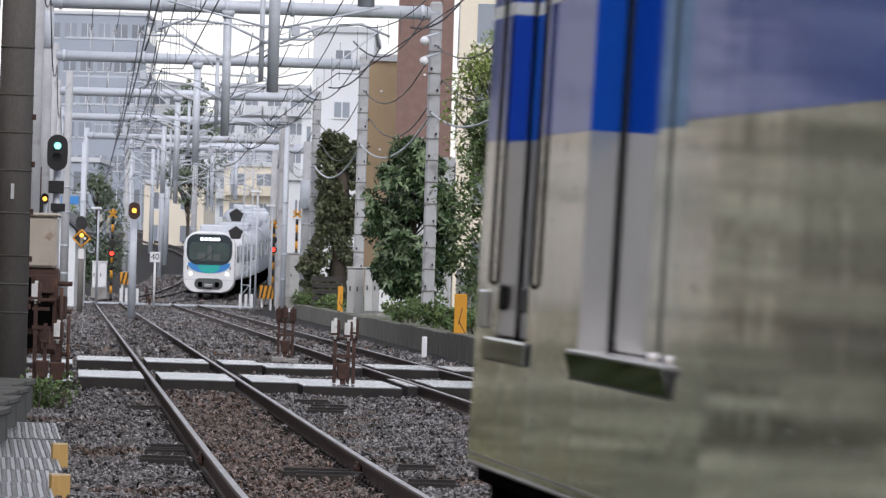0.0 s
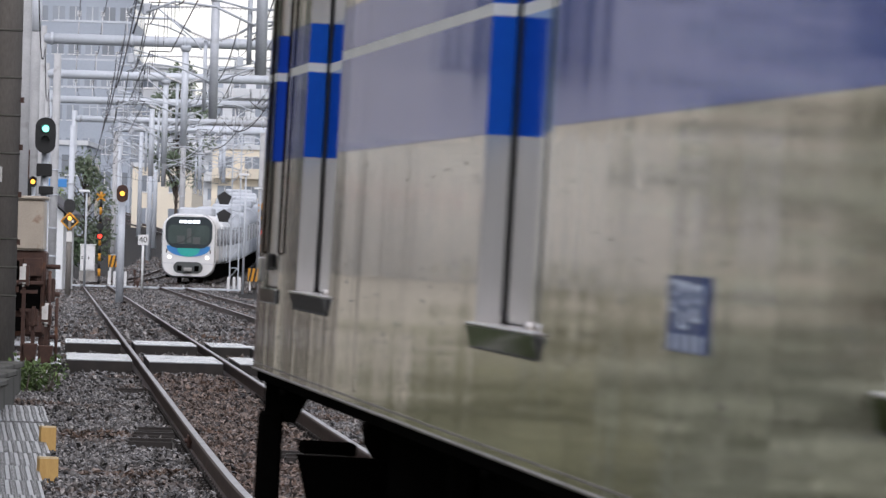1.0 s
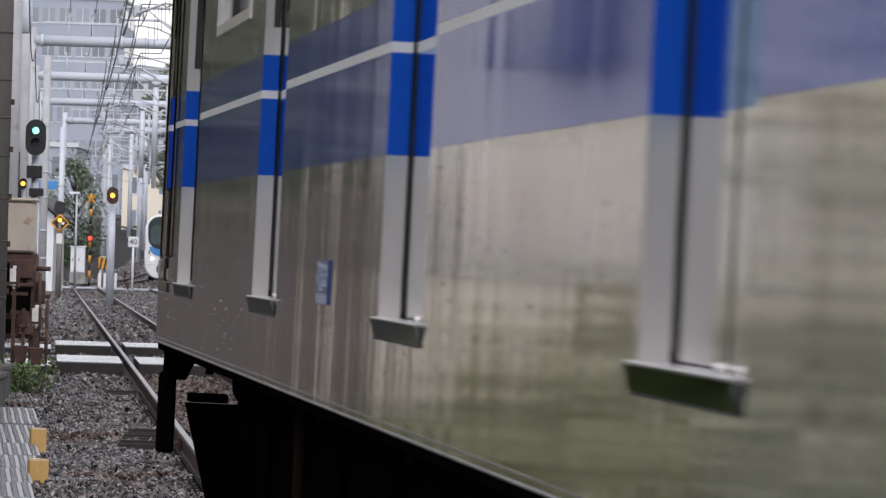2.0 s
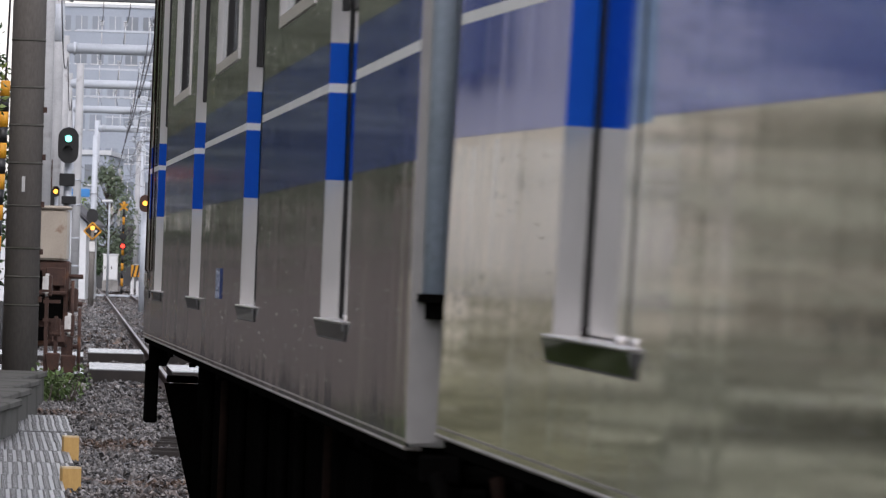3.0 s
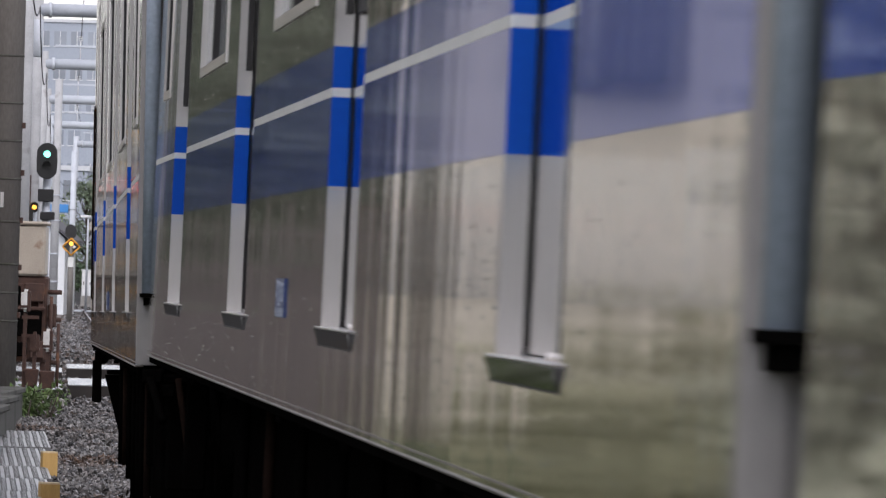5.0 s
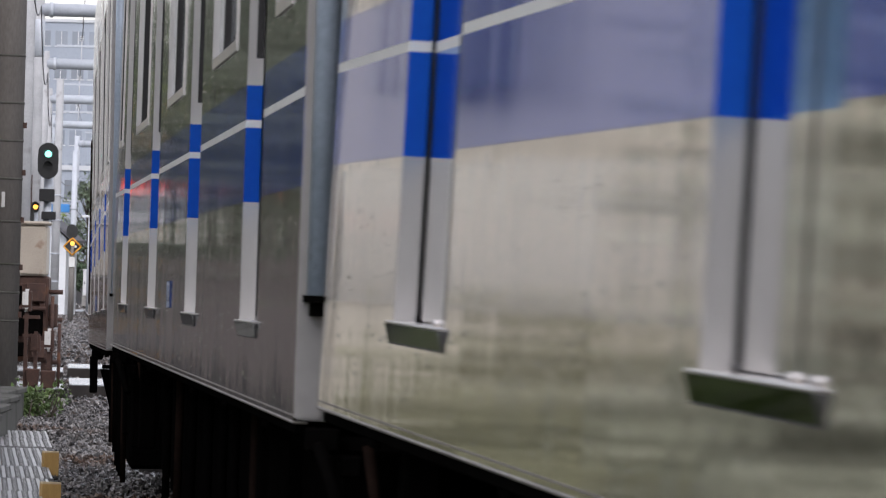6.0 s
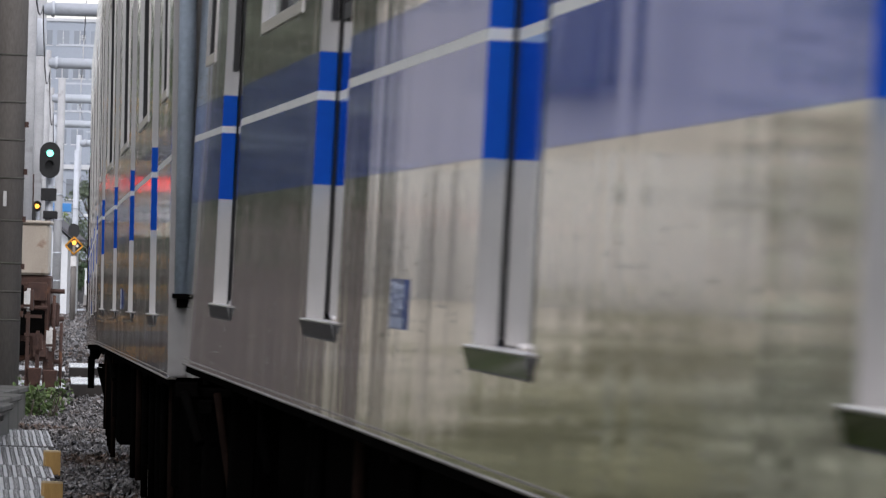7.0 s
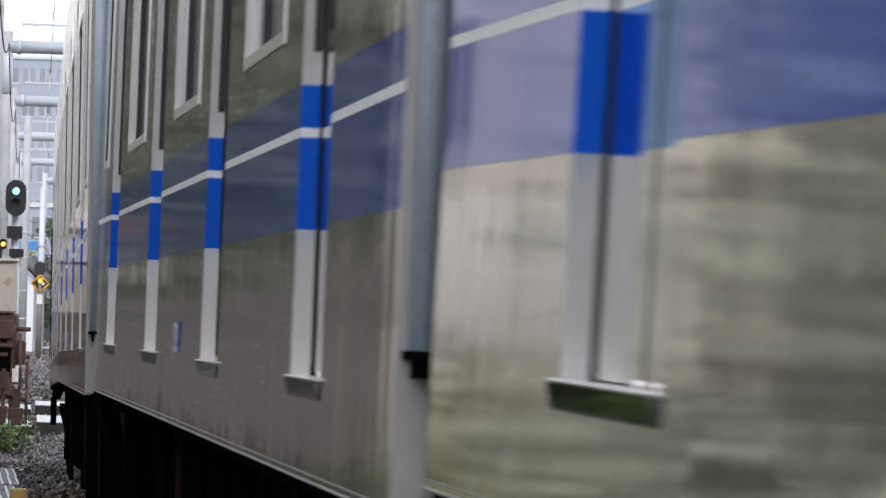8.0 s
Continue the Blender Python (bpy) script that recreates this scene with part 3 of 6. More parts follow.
def car_trim(car, front):
    for sx in (-1, 1):
        x0, x1 = sided(sx, -HALF_W - 0.003, -HALF_W + 0.03)
        part("sill_rail", bm_box(x0, REAR, SILL - 0.007, x1, front, SILL - 0.0005), SILL_TRIM, car, "dull stainless lower edge rail", bevel=0.002)
        g0, g1 = sided(sx, -HALF_W - 0.0012, -HALF_W + 0.002)
        part("edge_fold", bm_box(g0, REAR + 0.01, SILL + 0.009, g1, front - 0.01, SILL + 0.0125), SILL_TRIM, car, "dark folded seam above the lower edge")
        x0, x1 = sided(sx, -HALF_W + 0.006, -HALF_W + 0.05)
        part("sill_gutter", bm_box(x0, REAR + 0.1, SILL - 0.030, x1, front - 0.1, SILL - 0.0075), UNDER, car, bevel=0.003)
        for i in range(7):
            bm = bmesh.new()
            y = 8.2 - i * 2.75
            tube(bm, (sx * 1.385, y, SILL - 0.045), (sx * 1.385, y, SILL - 0.03), 0.012, 0.012, 8)
            part("drain_stub", bm, UNDER, car)
    plate = part("plate", bm_box(-HALF_W - 0.0045, -0.315, 1.138, -HALF_W - 0.0005, 0.08, 1.231), PLATE_BLUE, car, "small dark blue plate with pale pictograms")
    for y, w, z, h in ((-0.295, 0.115, 1.176, 0.045), (-0.15, 0.10, 1.166, 0.058), (-0.03, 0.085, 1.186, 0.040)):
        pic = part("pictogram", bm_box(-HALF_W - 0.0054, y, z, -HALF_W - 0.0047, y + w, z + h), PLATE_PALE, plate, "pale pictogram panel")
        for fy, fz, fw, fh in ((0.12, 0.10, 0.35, 0.40), (0.55, 0.35, 0.30, 0.45), (0.25, 0.62, 0.25, 0.25)):
            part("mark", bm_box(-HALF_W - 0.0062, y + w * fy, z + h * fz, -HALF_W - 0.0056, y + w * (fy + fw), z + h * (fz + fh)), PLATE_BLUE, pic)
    for c in range(4):
        part("pale_mark", bm_box(-HALF_W - 0.0054, -0.305 + 0.1 * c, 1.140, -HALF_W - 0.0047, -0.265 + 0.1 * c, 1.160), PLATE_PALE, plate)
    bm = bmesh.new()
    tube(bm, (-1.355, REAR - 0.05, 1.20), (-1.355, REAR - 0.05, 3.3), 0.028, 0.028, 14)
    pipe_ob = part("rain_pipe", bm, TUBE, car, "chipped blue-grey rain pipe")
    bm = bmesh.new()
    box(bm, -1.39, REAR - 0.09, 1.185, -1.31, REAR - 0.001, 1.20)
    box(bm, -1.375, REAR - 0.07, 1.155, -1.33, REAR - 0.001, 1.1845)
    part("bracket", bm, UNDER, pipe_ob)
    part("gangway", bm_box(-0.55, REAR - 0.16, 1.0, 0.55, REAR - 0.002, 3.05), RUBBER, car, "black folding gangway", bevel=0.03)
    part("end_beam", bm_box(-1.33, REAR + 0.01, SILL - 0.07, 1.33, REAR + 0.2, SILL - 0.031), UNDER, car, bevel=0.01)
    part("corner_post", bm_box(-HALF_W + 0.0005, REAR - 0.012, SILL + 0.001, -HALF_W + 0.060, REAR - 0.0005, EAVES), END_STEEL, car, "pale rounded corner post", bevel=0.005, segs=2)
    part("corner_bracket", bm_box(-1.375, REAR - 0.03, SILL - 0.066, -1.30, REAR + 0.008, SILL - 0.013), UNDER, car, "black corner bracket", bevel=0.006)
    for x, drop, r, m in ((-1.345, 0.16, 0.016, UNDER), (-1.24, 0.34, 0.013, RUSTY_UNDER), (-1.12, 0.26, 0.018, UNDER)):
        bm = bmesh.new()
        pipe(bm, [(x + 0.05 * math.sin(a), REAR - 0.05 - 0.12 * math.sin(a), SILL - 0.05 - drop * math.sin(a)) for a in (0.0, 0.4, 0.8, 1.2, 1.57)], r, 8)
        part("jumper_hose", bm, m, car, "hanging jumper hose")
    part("end_hook", bm_box(-1.30, REAR - 0.03, SILL - 0.12, -1.25, REAR + 0.06, SILL - 0.071), UNDER, car, bevel=0.006)


def car_drops(car, front):
    """Rain drops and runs on the shown side."""
    rng = random.Random(17)
    bm = bmesh.new()
    for k in range(640):
        y, z = rng.uniform(REAR + 0.2, front - 0.2), rng.uniform(SILL + 0.02, 1.42) if k % 4 else rng.uniform(1.75, 1.85)
        if any(d + DOOR_AFT - 0.03 < y < d + DOOR_FORE + 0.03 for d in DOORS) and z > 1.08:
            continue
        w, h = rng.uniform(0.005, 0.018), rng.uniform(0.0015, 0.0042)
        ring = [bm.verts.new((-HALF_W - 0.0003, y + w * math.cos(a), z + h * math.sin(a))) for a in [i * math.pi / 3 for i in range(6)]]
        tip = bm.verts.new((-HALF_W - 0.0022, y, z - h * 0.3))
        for i in range(6):
            bm.faces.new((ring[i], ring[(i + 1) % 6], tip)).smooth = True
    drops = part("water_drop", bm, WATER, car, "clinging rain drops")
    drops["kind"] = "stuff"


def crew_end(car):
    x0, x1 = -HALF_W + 0.035, -HALF_W + 0.06
    bm = bmesh.new()
    for z0, z1, mi in ((FLOOR, BAND_LO, 0), (BAND_LO, LINE_LO, 1), (LINE_LO, LINE_HI, 2), (LINE_HI, BAND_HI, 1), (BAND_HI, 2.9, 0)):
        box(bm, x0, 8.482, z0, x1, 8.958, z1, mi)
    crew = part("crew_door", bm, (DOOR_STEEL, DOOR_BLUE, WHITE_LINE), car, "narrow recessed crew door")
    part("window", bm_box(x0 - 0.004, 8.55, 1.95, x0 - 0.0005, 8.9, 2.75), GLASS_DARK, crew)
    part("handle", bm_box(x0 - 0.02, 8.60, 1.17, x0 - 0.0005, 8.78, 1.21), RUBBER, crew, "black door handle", bevel=0.004)
    for y in (8.40, 9.05):
        bm = bmesh.new()
        pipe(bm, ((-1.399, y, 1.21), (-1.406, y, 1.215), (-1.406, y, 2.4), (-1.399, y, 2.41)), 0.0035, 8)
        part("handrail", bm, RUSTY_UNDER, car, "dark upright handrail")
    part("crew_step", bm_box(-1.407, 8.45, 1.092, -1.4005, 9.1, 1.128), STEP_STEEL, car, bevel=0.003)
    part("lamp_box", bm_box(-1.406, 9.12, 1.14, -1.4005, 9.24, 1.20), DOOR_STEEL, car, bevel=0.004)
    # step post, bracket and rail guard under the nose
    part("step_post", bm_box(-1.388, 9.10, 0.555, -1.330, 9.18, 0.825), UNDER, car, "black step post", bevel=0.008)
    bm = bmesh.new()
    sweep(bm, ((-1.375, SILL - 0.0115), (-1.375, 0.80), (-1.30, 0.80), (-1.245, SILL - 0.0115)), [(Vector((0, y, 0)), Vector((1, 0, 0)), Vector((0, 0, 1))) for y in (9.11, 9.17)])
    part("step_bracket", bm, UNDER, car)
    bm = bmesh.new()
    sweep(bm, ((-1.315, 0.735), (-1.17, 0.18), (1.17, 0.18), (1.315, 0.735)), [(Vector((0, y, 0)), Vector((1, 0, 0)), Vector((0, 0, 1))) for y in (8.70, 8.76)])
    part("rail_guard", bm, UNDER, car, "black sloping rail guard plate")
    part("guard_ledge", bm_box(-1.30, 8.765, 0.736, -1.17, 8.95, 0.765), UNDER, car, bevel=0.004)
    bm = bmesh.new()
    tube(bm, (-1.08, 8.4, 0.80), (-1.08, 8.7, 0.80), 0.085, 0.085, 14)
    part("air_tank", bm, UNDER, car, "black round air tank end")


def bogie(car, y):
    bm = bmesh.new()
    for sx in (-0.98, 0.98):
        box(bm, sx - 0.07, y - 1.55, 0.42, sx + 0.07, y + 1.55, 0.62)
        for dy in (-1.05, 1.05):
            box(bm, sx - 0.10, y + dy - 0.17, 0.28, sx + 0.10, y + dy + 0.17, 0.58)
            tube(bm, (sx, y + dy - 0.3, 0.55), (sx, y + dy - 0.3, 0.80), 0.09, 0.09, 10)
        tube(bm, (sx, y, 0.58), (sx, y, 0.88), 0.25, 0.25, 14)
    box(bm, -0.95, y - 0.25, 0.4, 0.95, y + 0.25, 0.66)
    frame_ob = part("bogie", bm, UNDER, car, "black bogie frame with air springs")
    for dy in (-1.05, 1.05):
        bm = bmesh.new()
        for sx in (-1, 1):
            tube(bm, (sx * 0.50, y + dy, 0.43), (sx * 0.625, y + dy, 0.43), 0.43, 0.43, 28)
            tube(bm, (sx * 0.485, y + dy, 0.43), (sx * 0.4995, y + dy, 0.43), 0.455, 0.455, 28)
        tube(bm, (-0.48, y + dy, 0.43), (0.48, y + dy, 0.43), 0.07, 0.07, 10)
        part("wheelset", bm, RUSTY_UNDER, frame_ob, "dusty brown steel wheelset")


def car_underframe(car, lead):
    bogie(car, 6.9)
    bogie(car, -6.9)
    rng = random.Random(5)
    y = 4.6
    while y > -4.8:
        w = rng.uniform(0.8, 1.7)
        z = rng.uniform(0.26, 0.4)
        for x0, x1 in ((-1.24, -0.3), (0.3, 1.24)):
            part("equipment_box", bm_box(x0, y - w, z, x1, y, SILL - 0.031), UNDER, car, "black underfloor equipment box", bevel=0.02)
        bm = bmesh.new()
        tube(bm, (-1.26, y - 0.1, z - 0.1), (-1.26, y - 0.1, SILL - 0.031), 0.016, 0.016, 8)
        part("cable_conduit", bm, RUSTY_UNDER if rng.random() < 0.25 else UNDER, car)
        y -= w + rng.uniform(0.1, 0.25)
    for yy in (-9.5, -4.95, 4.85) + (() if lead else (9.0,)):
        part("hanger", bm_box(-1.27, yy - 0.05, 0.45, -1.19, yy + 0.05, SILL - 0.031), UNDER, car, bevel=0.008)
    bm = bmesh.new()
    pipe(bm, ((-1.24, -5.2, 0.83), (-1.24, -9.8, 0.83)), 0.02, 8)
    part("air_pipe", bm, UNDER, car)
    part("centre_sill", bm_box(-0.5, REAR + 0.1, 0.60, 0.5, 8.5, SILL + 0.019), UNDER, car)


def train_car(lead):
    car = root("train_car", "stainless steel commuter train car with blue band, wet sides" if not lead else
               "leading stainless commuter train car with crew door and blue band", "train car", "cars of the passing train")
    front = LEAD_FRONT if lead else FRONT
    car_body(car, front, lead)
    car_doors(car)
    car_windows(car, front, lead)
    car_trim(car, front)
    car_underframe(car, lead)
    car_drops(car, front)
    if lead:
        crew_end(car)
    return car


def car_pose(s, sink):
    """Pose of a car whose centre is s metres along the line."""
    a, b = [Vector((line_x(q), q, 0.00727 * q - 0.000165 * q * q + 1.64e-7 * q ** 3)) for q in (s + 6.9, s - 6.9)]
    d = (a - b).normalized() + Vector((0.00025, 0, 0.0003))
    d.normalize()
    r = d.cross(Vector((0, 0, 1))).normalized()
    u = r.cross(d)
    c = max(-0.012, 0.0320 - 0.000131 * s - 0.0000357 * s * abs(s)) if s > 0 else 0.032
    r2, u2 = r * math.cos(c) - u * math.sin(c), u * math.cos(c) + r * math.sin(c)
    m = Matrix((r2, d, u2)).transposed().to_4x4()
    m.translation = (a + b) / 2 + u2 * (0.005 - 0.001 * sink)
    return m


lead_car = train_car(True)
CARS = [lead_car]
plain_car = train_car(False)
CARS.append(plain_car)
for k in range(2):
    CARS.append(copy_thing(plain_car, Matrix()))

# ---------------------------------------------------------------- trackside near the camera
def crossing_slabs():
    """Two wet walkways of slabs laid across both tracks."""
    for s0, s1, zt in ((93.0, 99.3, 0.0), (110.5, 116.0, 0.0)):
        mid = (s0 + s1) / 2
        walkway = root("track_walkway", "wet pale slab walkway laid across both tracks", "walkway", "walkways across the tracks", pose(line_x(mid), mid, line_z(mid)))
        spans = ((-2.95, -1.55, -0.05), (-1.5, -0.66, 0.012), (-0.47, 0.47, 0.012), (0.66, 1.25, 0.012), (1.3, 2.55, -0.02), (2.6, 2.74, 0.012), (2.93, 3.87, 0.012), (4.06, 4.9, 0.012), (4.95, 6.2, -0.03))
        tilt = (line_x(s1) - line_x(s0)) / (s1 - s0)
        for k, (a, b, dz) in enumerate(spans):
            bm = bmesh.new()
            n = 2
            for i in range(n):
                y0 = (s0 - mid) + (s1 - s0) * i / n + 0.03
                y1 = (s0 - mid) + (s1 - s0) * (i + 1) / n - 0.03
                # Shaded sides and sky-lit top of each slab, told apart by colour.
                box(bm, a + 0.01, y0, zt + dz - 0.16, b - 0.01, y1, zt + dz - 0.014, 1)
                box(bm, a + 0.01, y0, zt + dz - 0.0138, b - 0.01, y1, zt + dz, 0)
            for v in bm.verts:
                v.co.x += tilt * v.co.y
            part("slab", bm, (WET_SLAB, SLAB_SIDE), walkway, "wet slab with pale top and sides coloured dark for shade")


def detector(s, off, caps, rail_h, dark=False, turn=0):
    """Crossing detector: rusty foot, uprights and white-fronted lamp cases."""
    ob = root("crossing_detector", "rusty iron detector post with white-capped cases on ballast", "trackside sensor", "crossing detectors", on_line(s, off, -0.13, turn))
    part("base_slab", bm_box(-0.22, -0.3, 0.0, 0.02, 0.3, 0.09), CONCRETE, ob, "pale concrete base slab", bevel=0.01)
    part("base_slab", bm_box(-0.02, -0.62, -0.01, 0.24, -0.31, 0.07), CONCRETE, ob, "pale concrete base slab", bevel=0.01)
    bm = bmesh.new()
    box(bm, -0.09, -0.09, 0.17, 0.09, 0.09, 0.38)
    for v in bm.verts:
        if v.co.z < 0.2:
            v.co.x, v.co.y = v.co.x * 0.72, v.co.y * 0.72
    part("foot_box", bm, RUST, ob, "rusty brown tapered foot box", bevel=0.012)
    part("foot_stem", bm_box(-0.035, -0.035, 0.0905, 0.035, 0.035, 0.1698), RUST, ob)
    for dx, h, kind in caps:
        bm = bmesh.new()
        box(bm, dx - 0.022, -0.022, 0.12, dx + 0.022, 0.022, h)
        post = part("upright", bm, RUST, ob)
        bm = bmesh.new()
        box(bm, dx - 0.055, -0.07, h, dx + 0.055, 0.07, h + 0.27)
        case = part("lamp_case", bm, RUST if kind == "rust" else LENS_WHITE, ob, "white enamelled lamp case" if kind != "rust" else "rusty lamp case", bevel=0.035, segs=2)
        if kind != "rust":
            part("shade", bm_box(dx + 0.012, -0.073, h + 0.002, dx + 0.058, 0.073, h + 0.25), RUST, case, "rusty side shade", bevel=0.012)
        part("clamp", bm_box(dx - 0.06, -0.075, h + 0.05, dx + 0.06, 0.0751, h + 0.08), RUST, case)
    for z in (rail_h, rail_h + 0.22):
        part("cross_bar", bm_box(caps[0][0] - 0.04, -0.03, z, caps[-1][0] + 0.04, 0.03, z + 0.04), RUST, ob)
    return ob


def concrete_pole():
    ob = root("utility_pole", "dark weathered concrete pole with steel bands beside the track", "utility pole", "", on_line(79, -2.43, -0.3))
    bm = bmesh.new()
    tube(bm, (0, 0, 0), (0, 0, 12), 0.19, 0.155, 28)
    shaft = part("shaft", bm, POLE_CONC, ob)
    for z in (1.15, 1.45, 1.75, 2.2, 2.65, 3.05, 3.45, 3.95):
        bm = bmesh.new()
        r = 0.19 - 0.0029 * z
        tube(bm, (0, 0, z), (0, 0, z + 0.022), r + 0.004, r + 0.004, 28)
        part("steel_band", bm, TROUGH, shaft, "dark steel band")
    part("tag", bm_box(-0.02, -0.205, 2.36, 0.015, -0.19, 2.52), GREY_BOX, ob, "small pale tag")
    for k in range(5):
        part("conduit_clip", bm_box(0.175, -0.04, 1.2 + 0.5 * k, 0.215, 0.0, 1.26 + 0.5 * k), RUST, shaft)


def cable_trough():
    for k in range(4):
        s = 58.5 + 5.3 * k
        bm = bmesh.new()
        box(bm, -0.9, -2.6, 0.0, 0.0, 2.6, 0.34)
        box(bm, -0.92, -2.6, 0.3405, 0.03, 2.6, 0.40)
        thing("cable_trough", bm, TROUGH, "dark mossy concrete cable trough section with lid", "cable trough", "cable trough sections", at=on_line(s, -2.28, -0.2), bevel=0.012)


def checker_plates():
    rng = random.Random(3)
    for k in range(9):
        s = 40.5 + 3.25 * k
        for j in range(2):
            ob = root("checker_plate", "wet grey chequered steel walkway plate on ballast", "metal plate", "walkway plates", on_line(s, -2.06 - 0.76 * j + rng.uniform(-0.03, 0.03) - max(0, (s - 56)) * 0.012, -0.075 + rng.uniform(-0.006, 0.006), 3.5))
            bm = bmesh.new()
            box(bm, -0.37, -1.6, -0.03, 0.37, 1.6, 0.0)
            part("sheet", bm, CHECKER, ob)
            bm = bmesh.new()
            for i in range(52):
                for c in range(11):
                    x, y = -0.33 + 0.066 * c, -1.55 + 0.061 * i
                    a = 0.6 if (i + c) % 2 else -0.6
                    rot = Matrix.Translation((x, y, 0)) @ Matrix.Rotation(a + 1.57, 4, "Z")
                    box(bm, -0.026, -0.007, 0.0003, 0.026, 0.007, 0.004, 0, rot)
            pat = part("tread_pattern", bm, CHECKER, ob)
            pat["kind"] = "stuff"


def stakes():
    for s, off, h, w in ((55.0, -1.695, 0.05, 0.11), (47.6, -1.66, 0.015, 0.12)):
        bm = bmesh.new()
        box(bm, -w / 2, -w / 2, -0.15, w / 2, w / 2, h - 0.012, 0)
        box(bm, -w / 2, -w / 2, h - 0.0118, w / 2, w / 2, h, 1)
        thing("wooden_stake", bm, (STAKE, STAKE_TOP), "short yellow wooden stake driven into the ballast", "stake", "wooden stakes", at=on_line(s, off, 0, 12))


def relay_cabinet():
    ob = root("relay_cabinet", "cream and rusty brown relay cabinet on an iron frame", "equipment cabinet", "", on_line(96, -2.20, -0.2))
    part("upper_case", bm_box(-0.5, -0.35, 1.55, 0.20, 0.35, 2.2), CREAM, ob, "cream enamelled case", bevel=0.03)
    part("lid", bm_box(-0.53, -0.38, 2.2005, 0.23, 0.38, 2.25), CREAM, ob, bevel=0.02)
    part("lower_case", bm_box(-0.45, -0.3, 0.45, 0.24, 0.3, 1.5495), RUST, ob, "rusty brown lower case", bevel=0.03)
    part("door_panel", bm_box(-0.4, -0.315, 0.85, 0.05, -0.3005, 1.45), RUST, ob, bevel=0.01)
    for x in (-0.4, 0.2):
        part("leg", bm_box(x - 0.035, -0.25, 0.0, x + 0.035, 0.25, 0.4495), RUST, ob)
    for z in (0.45, 1.0, 1.35):
        bm = bmesh.new()
        tube(bm, (0.24, -0.2, z), (0.42, -0.2, z), 0.03, 0.03, 8)
        part("conduit", bm, RUST, ob)
    part("gauge_box", bm_box(0.25, -0.3, 0.9, 0.36, -0.1, 1.2), RUST, ob, bevel=0.02)
    # Rusty boxes are fittings; near-black ones paint in the shaded gaps between them.
    for x0, x1, z0, z1, m in ((-0.38, -0.10, 1.18, 1.42, UNDER), (-0.05, 0.20, 1.22, 1.46, RUST), (-0.40, -0.20, 0.82, 1.08, RUST), (-0.14, 0.18, 0.78, 1.10, UNDER), (-0.42, 0.22, 1.11, 1.16, RUST), (-0.36, 0.0, 0.52, 0.70, UNDER), (0.04, 0.22, 0.50, 0.72, RUST)):
        part("fitting_or_dark_gap", bm_box(x0, -0.40, z0, x1, -0.316, z1), m, ob, bevel=0.012)
    for x, z0, z1 in ((0.30, 0.3, 1.3), (0.40, 0.1, 0.95), (-0.02, -0.05, 0.5)):
        bm = bmesh.new()
        tube(bm, (x, -0.42, z0), (x, -0.42, z1), 0.022, 0.022, 8)
        part("cable_duct", bm, RUST, ob)
    part("hinge", bm_box(0.125, -0.36, 1.1, 0.2, -0.3002, 1.25), RUST, ob, bevel=0.01)


def rail_joints():
    for s, side in ((57.0, -GAUGE), (55.2, GAUGE)):
        c, r, u = station(s, side)
        bm = bmesh.new()
        for o in (-0.03, 0.03):
            box(bm, o - 0.012, -0.3, -0.12, o + 0.012, 0.3, -0.03)
            for y in (-0.22, -0.08, 0.08, 0.22):
                tube(bm, (o - 0.03, y, -0.075), (o + 0.03, y, -0.075), 0.014, 0.014, 6)
        thing("rail_joint", bm, RUST, "bolted rusty joint plate on the rail", "rail joint", "rail joints", at=pose(c.x, c.y, c.z, 0, 0, 2.2))
    for s, off, w in ((57.6, -0.92, 0.34), (59.6, -0.88, 0.34), (61.4, -0.86, 0.3),  (55.0, 0.2, 0.5), (54.2, 0.28, 0.5), (57.0, 1.02, 0.3), (52.8, 0.95, 0.35), (79, -1.0, 0.3), (81, 1.0, 0.4), (83, 1.1, 0.4), (86, 1.0, 0.4)):
        ob = root("sleeper_end", "ribbed dark sleeper end showing through the ballast", "sleeper", "sleeper ends", on_line(s, off, -0.10, 2))
        part("block", bm_box(-w / 2, -0.12, -0.1, w / 2, 0.12, 0.0), SLAB_SIDE, ob, bevel=0.01)
        for i in range(5):
            part("rib", bm_box(-w / 2 + 0.01, -0.11 + 0.045 * i, 0.0005, w / 2 - 0.01, -0.085 + 0.045 * i, 0.02), SLAB_SIDE, ob)


def rail_clips():
    """Spring clips that hold the near rails to their sleepers."""
    bm = bmesh.new()
    box(bm, -0.035, -0.05, -0.006, 0.035, 0.05, 0.012)
    tube(bm, (-0.022, -0.06, 0.02), (-0.022, 0.06, 0.02), 0.011, 0.011, 6)
    tube(bm, (0.018, -0.05, 0.012), (0.018, -0.05, 0.045), 0.012, 0.012, 6)
    clip = mesh("rail_clip", bm, SLAB_SIDE)
    for rail_ob, side in zip(RAILS[:2], (-GAUGE, GAUGE)):
        for k in range(60):
            s = 42.3 + 0.62 * k
            for o in (-0.085, 0.085):
                c, r, u = station(s, side + o)
                ob = new("rail_clip", clip)
                ob.parent = rail_ob
                ob.matrix_local = pose(c.x, c.y, c.z - 0.135, 0, 0, 2.8 if o < 0 else 182.8)


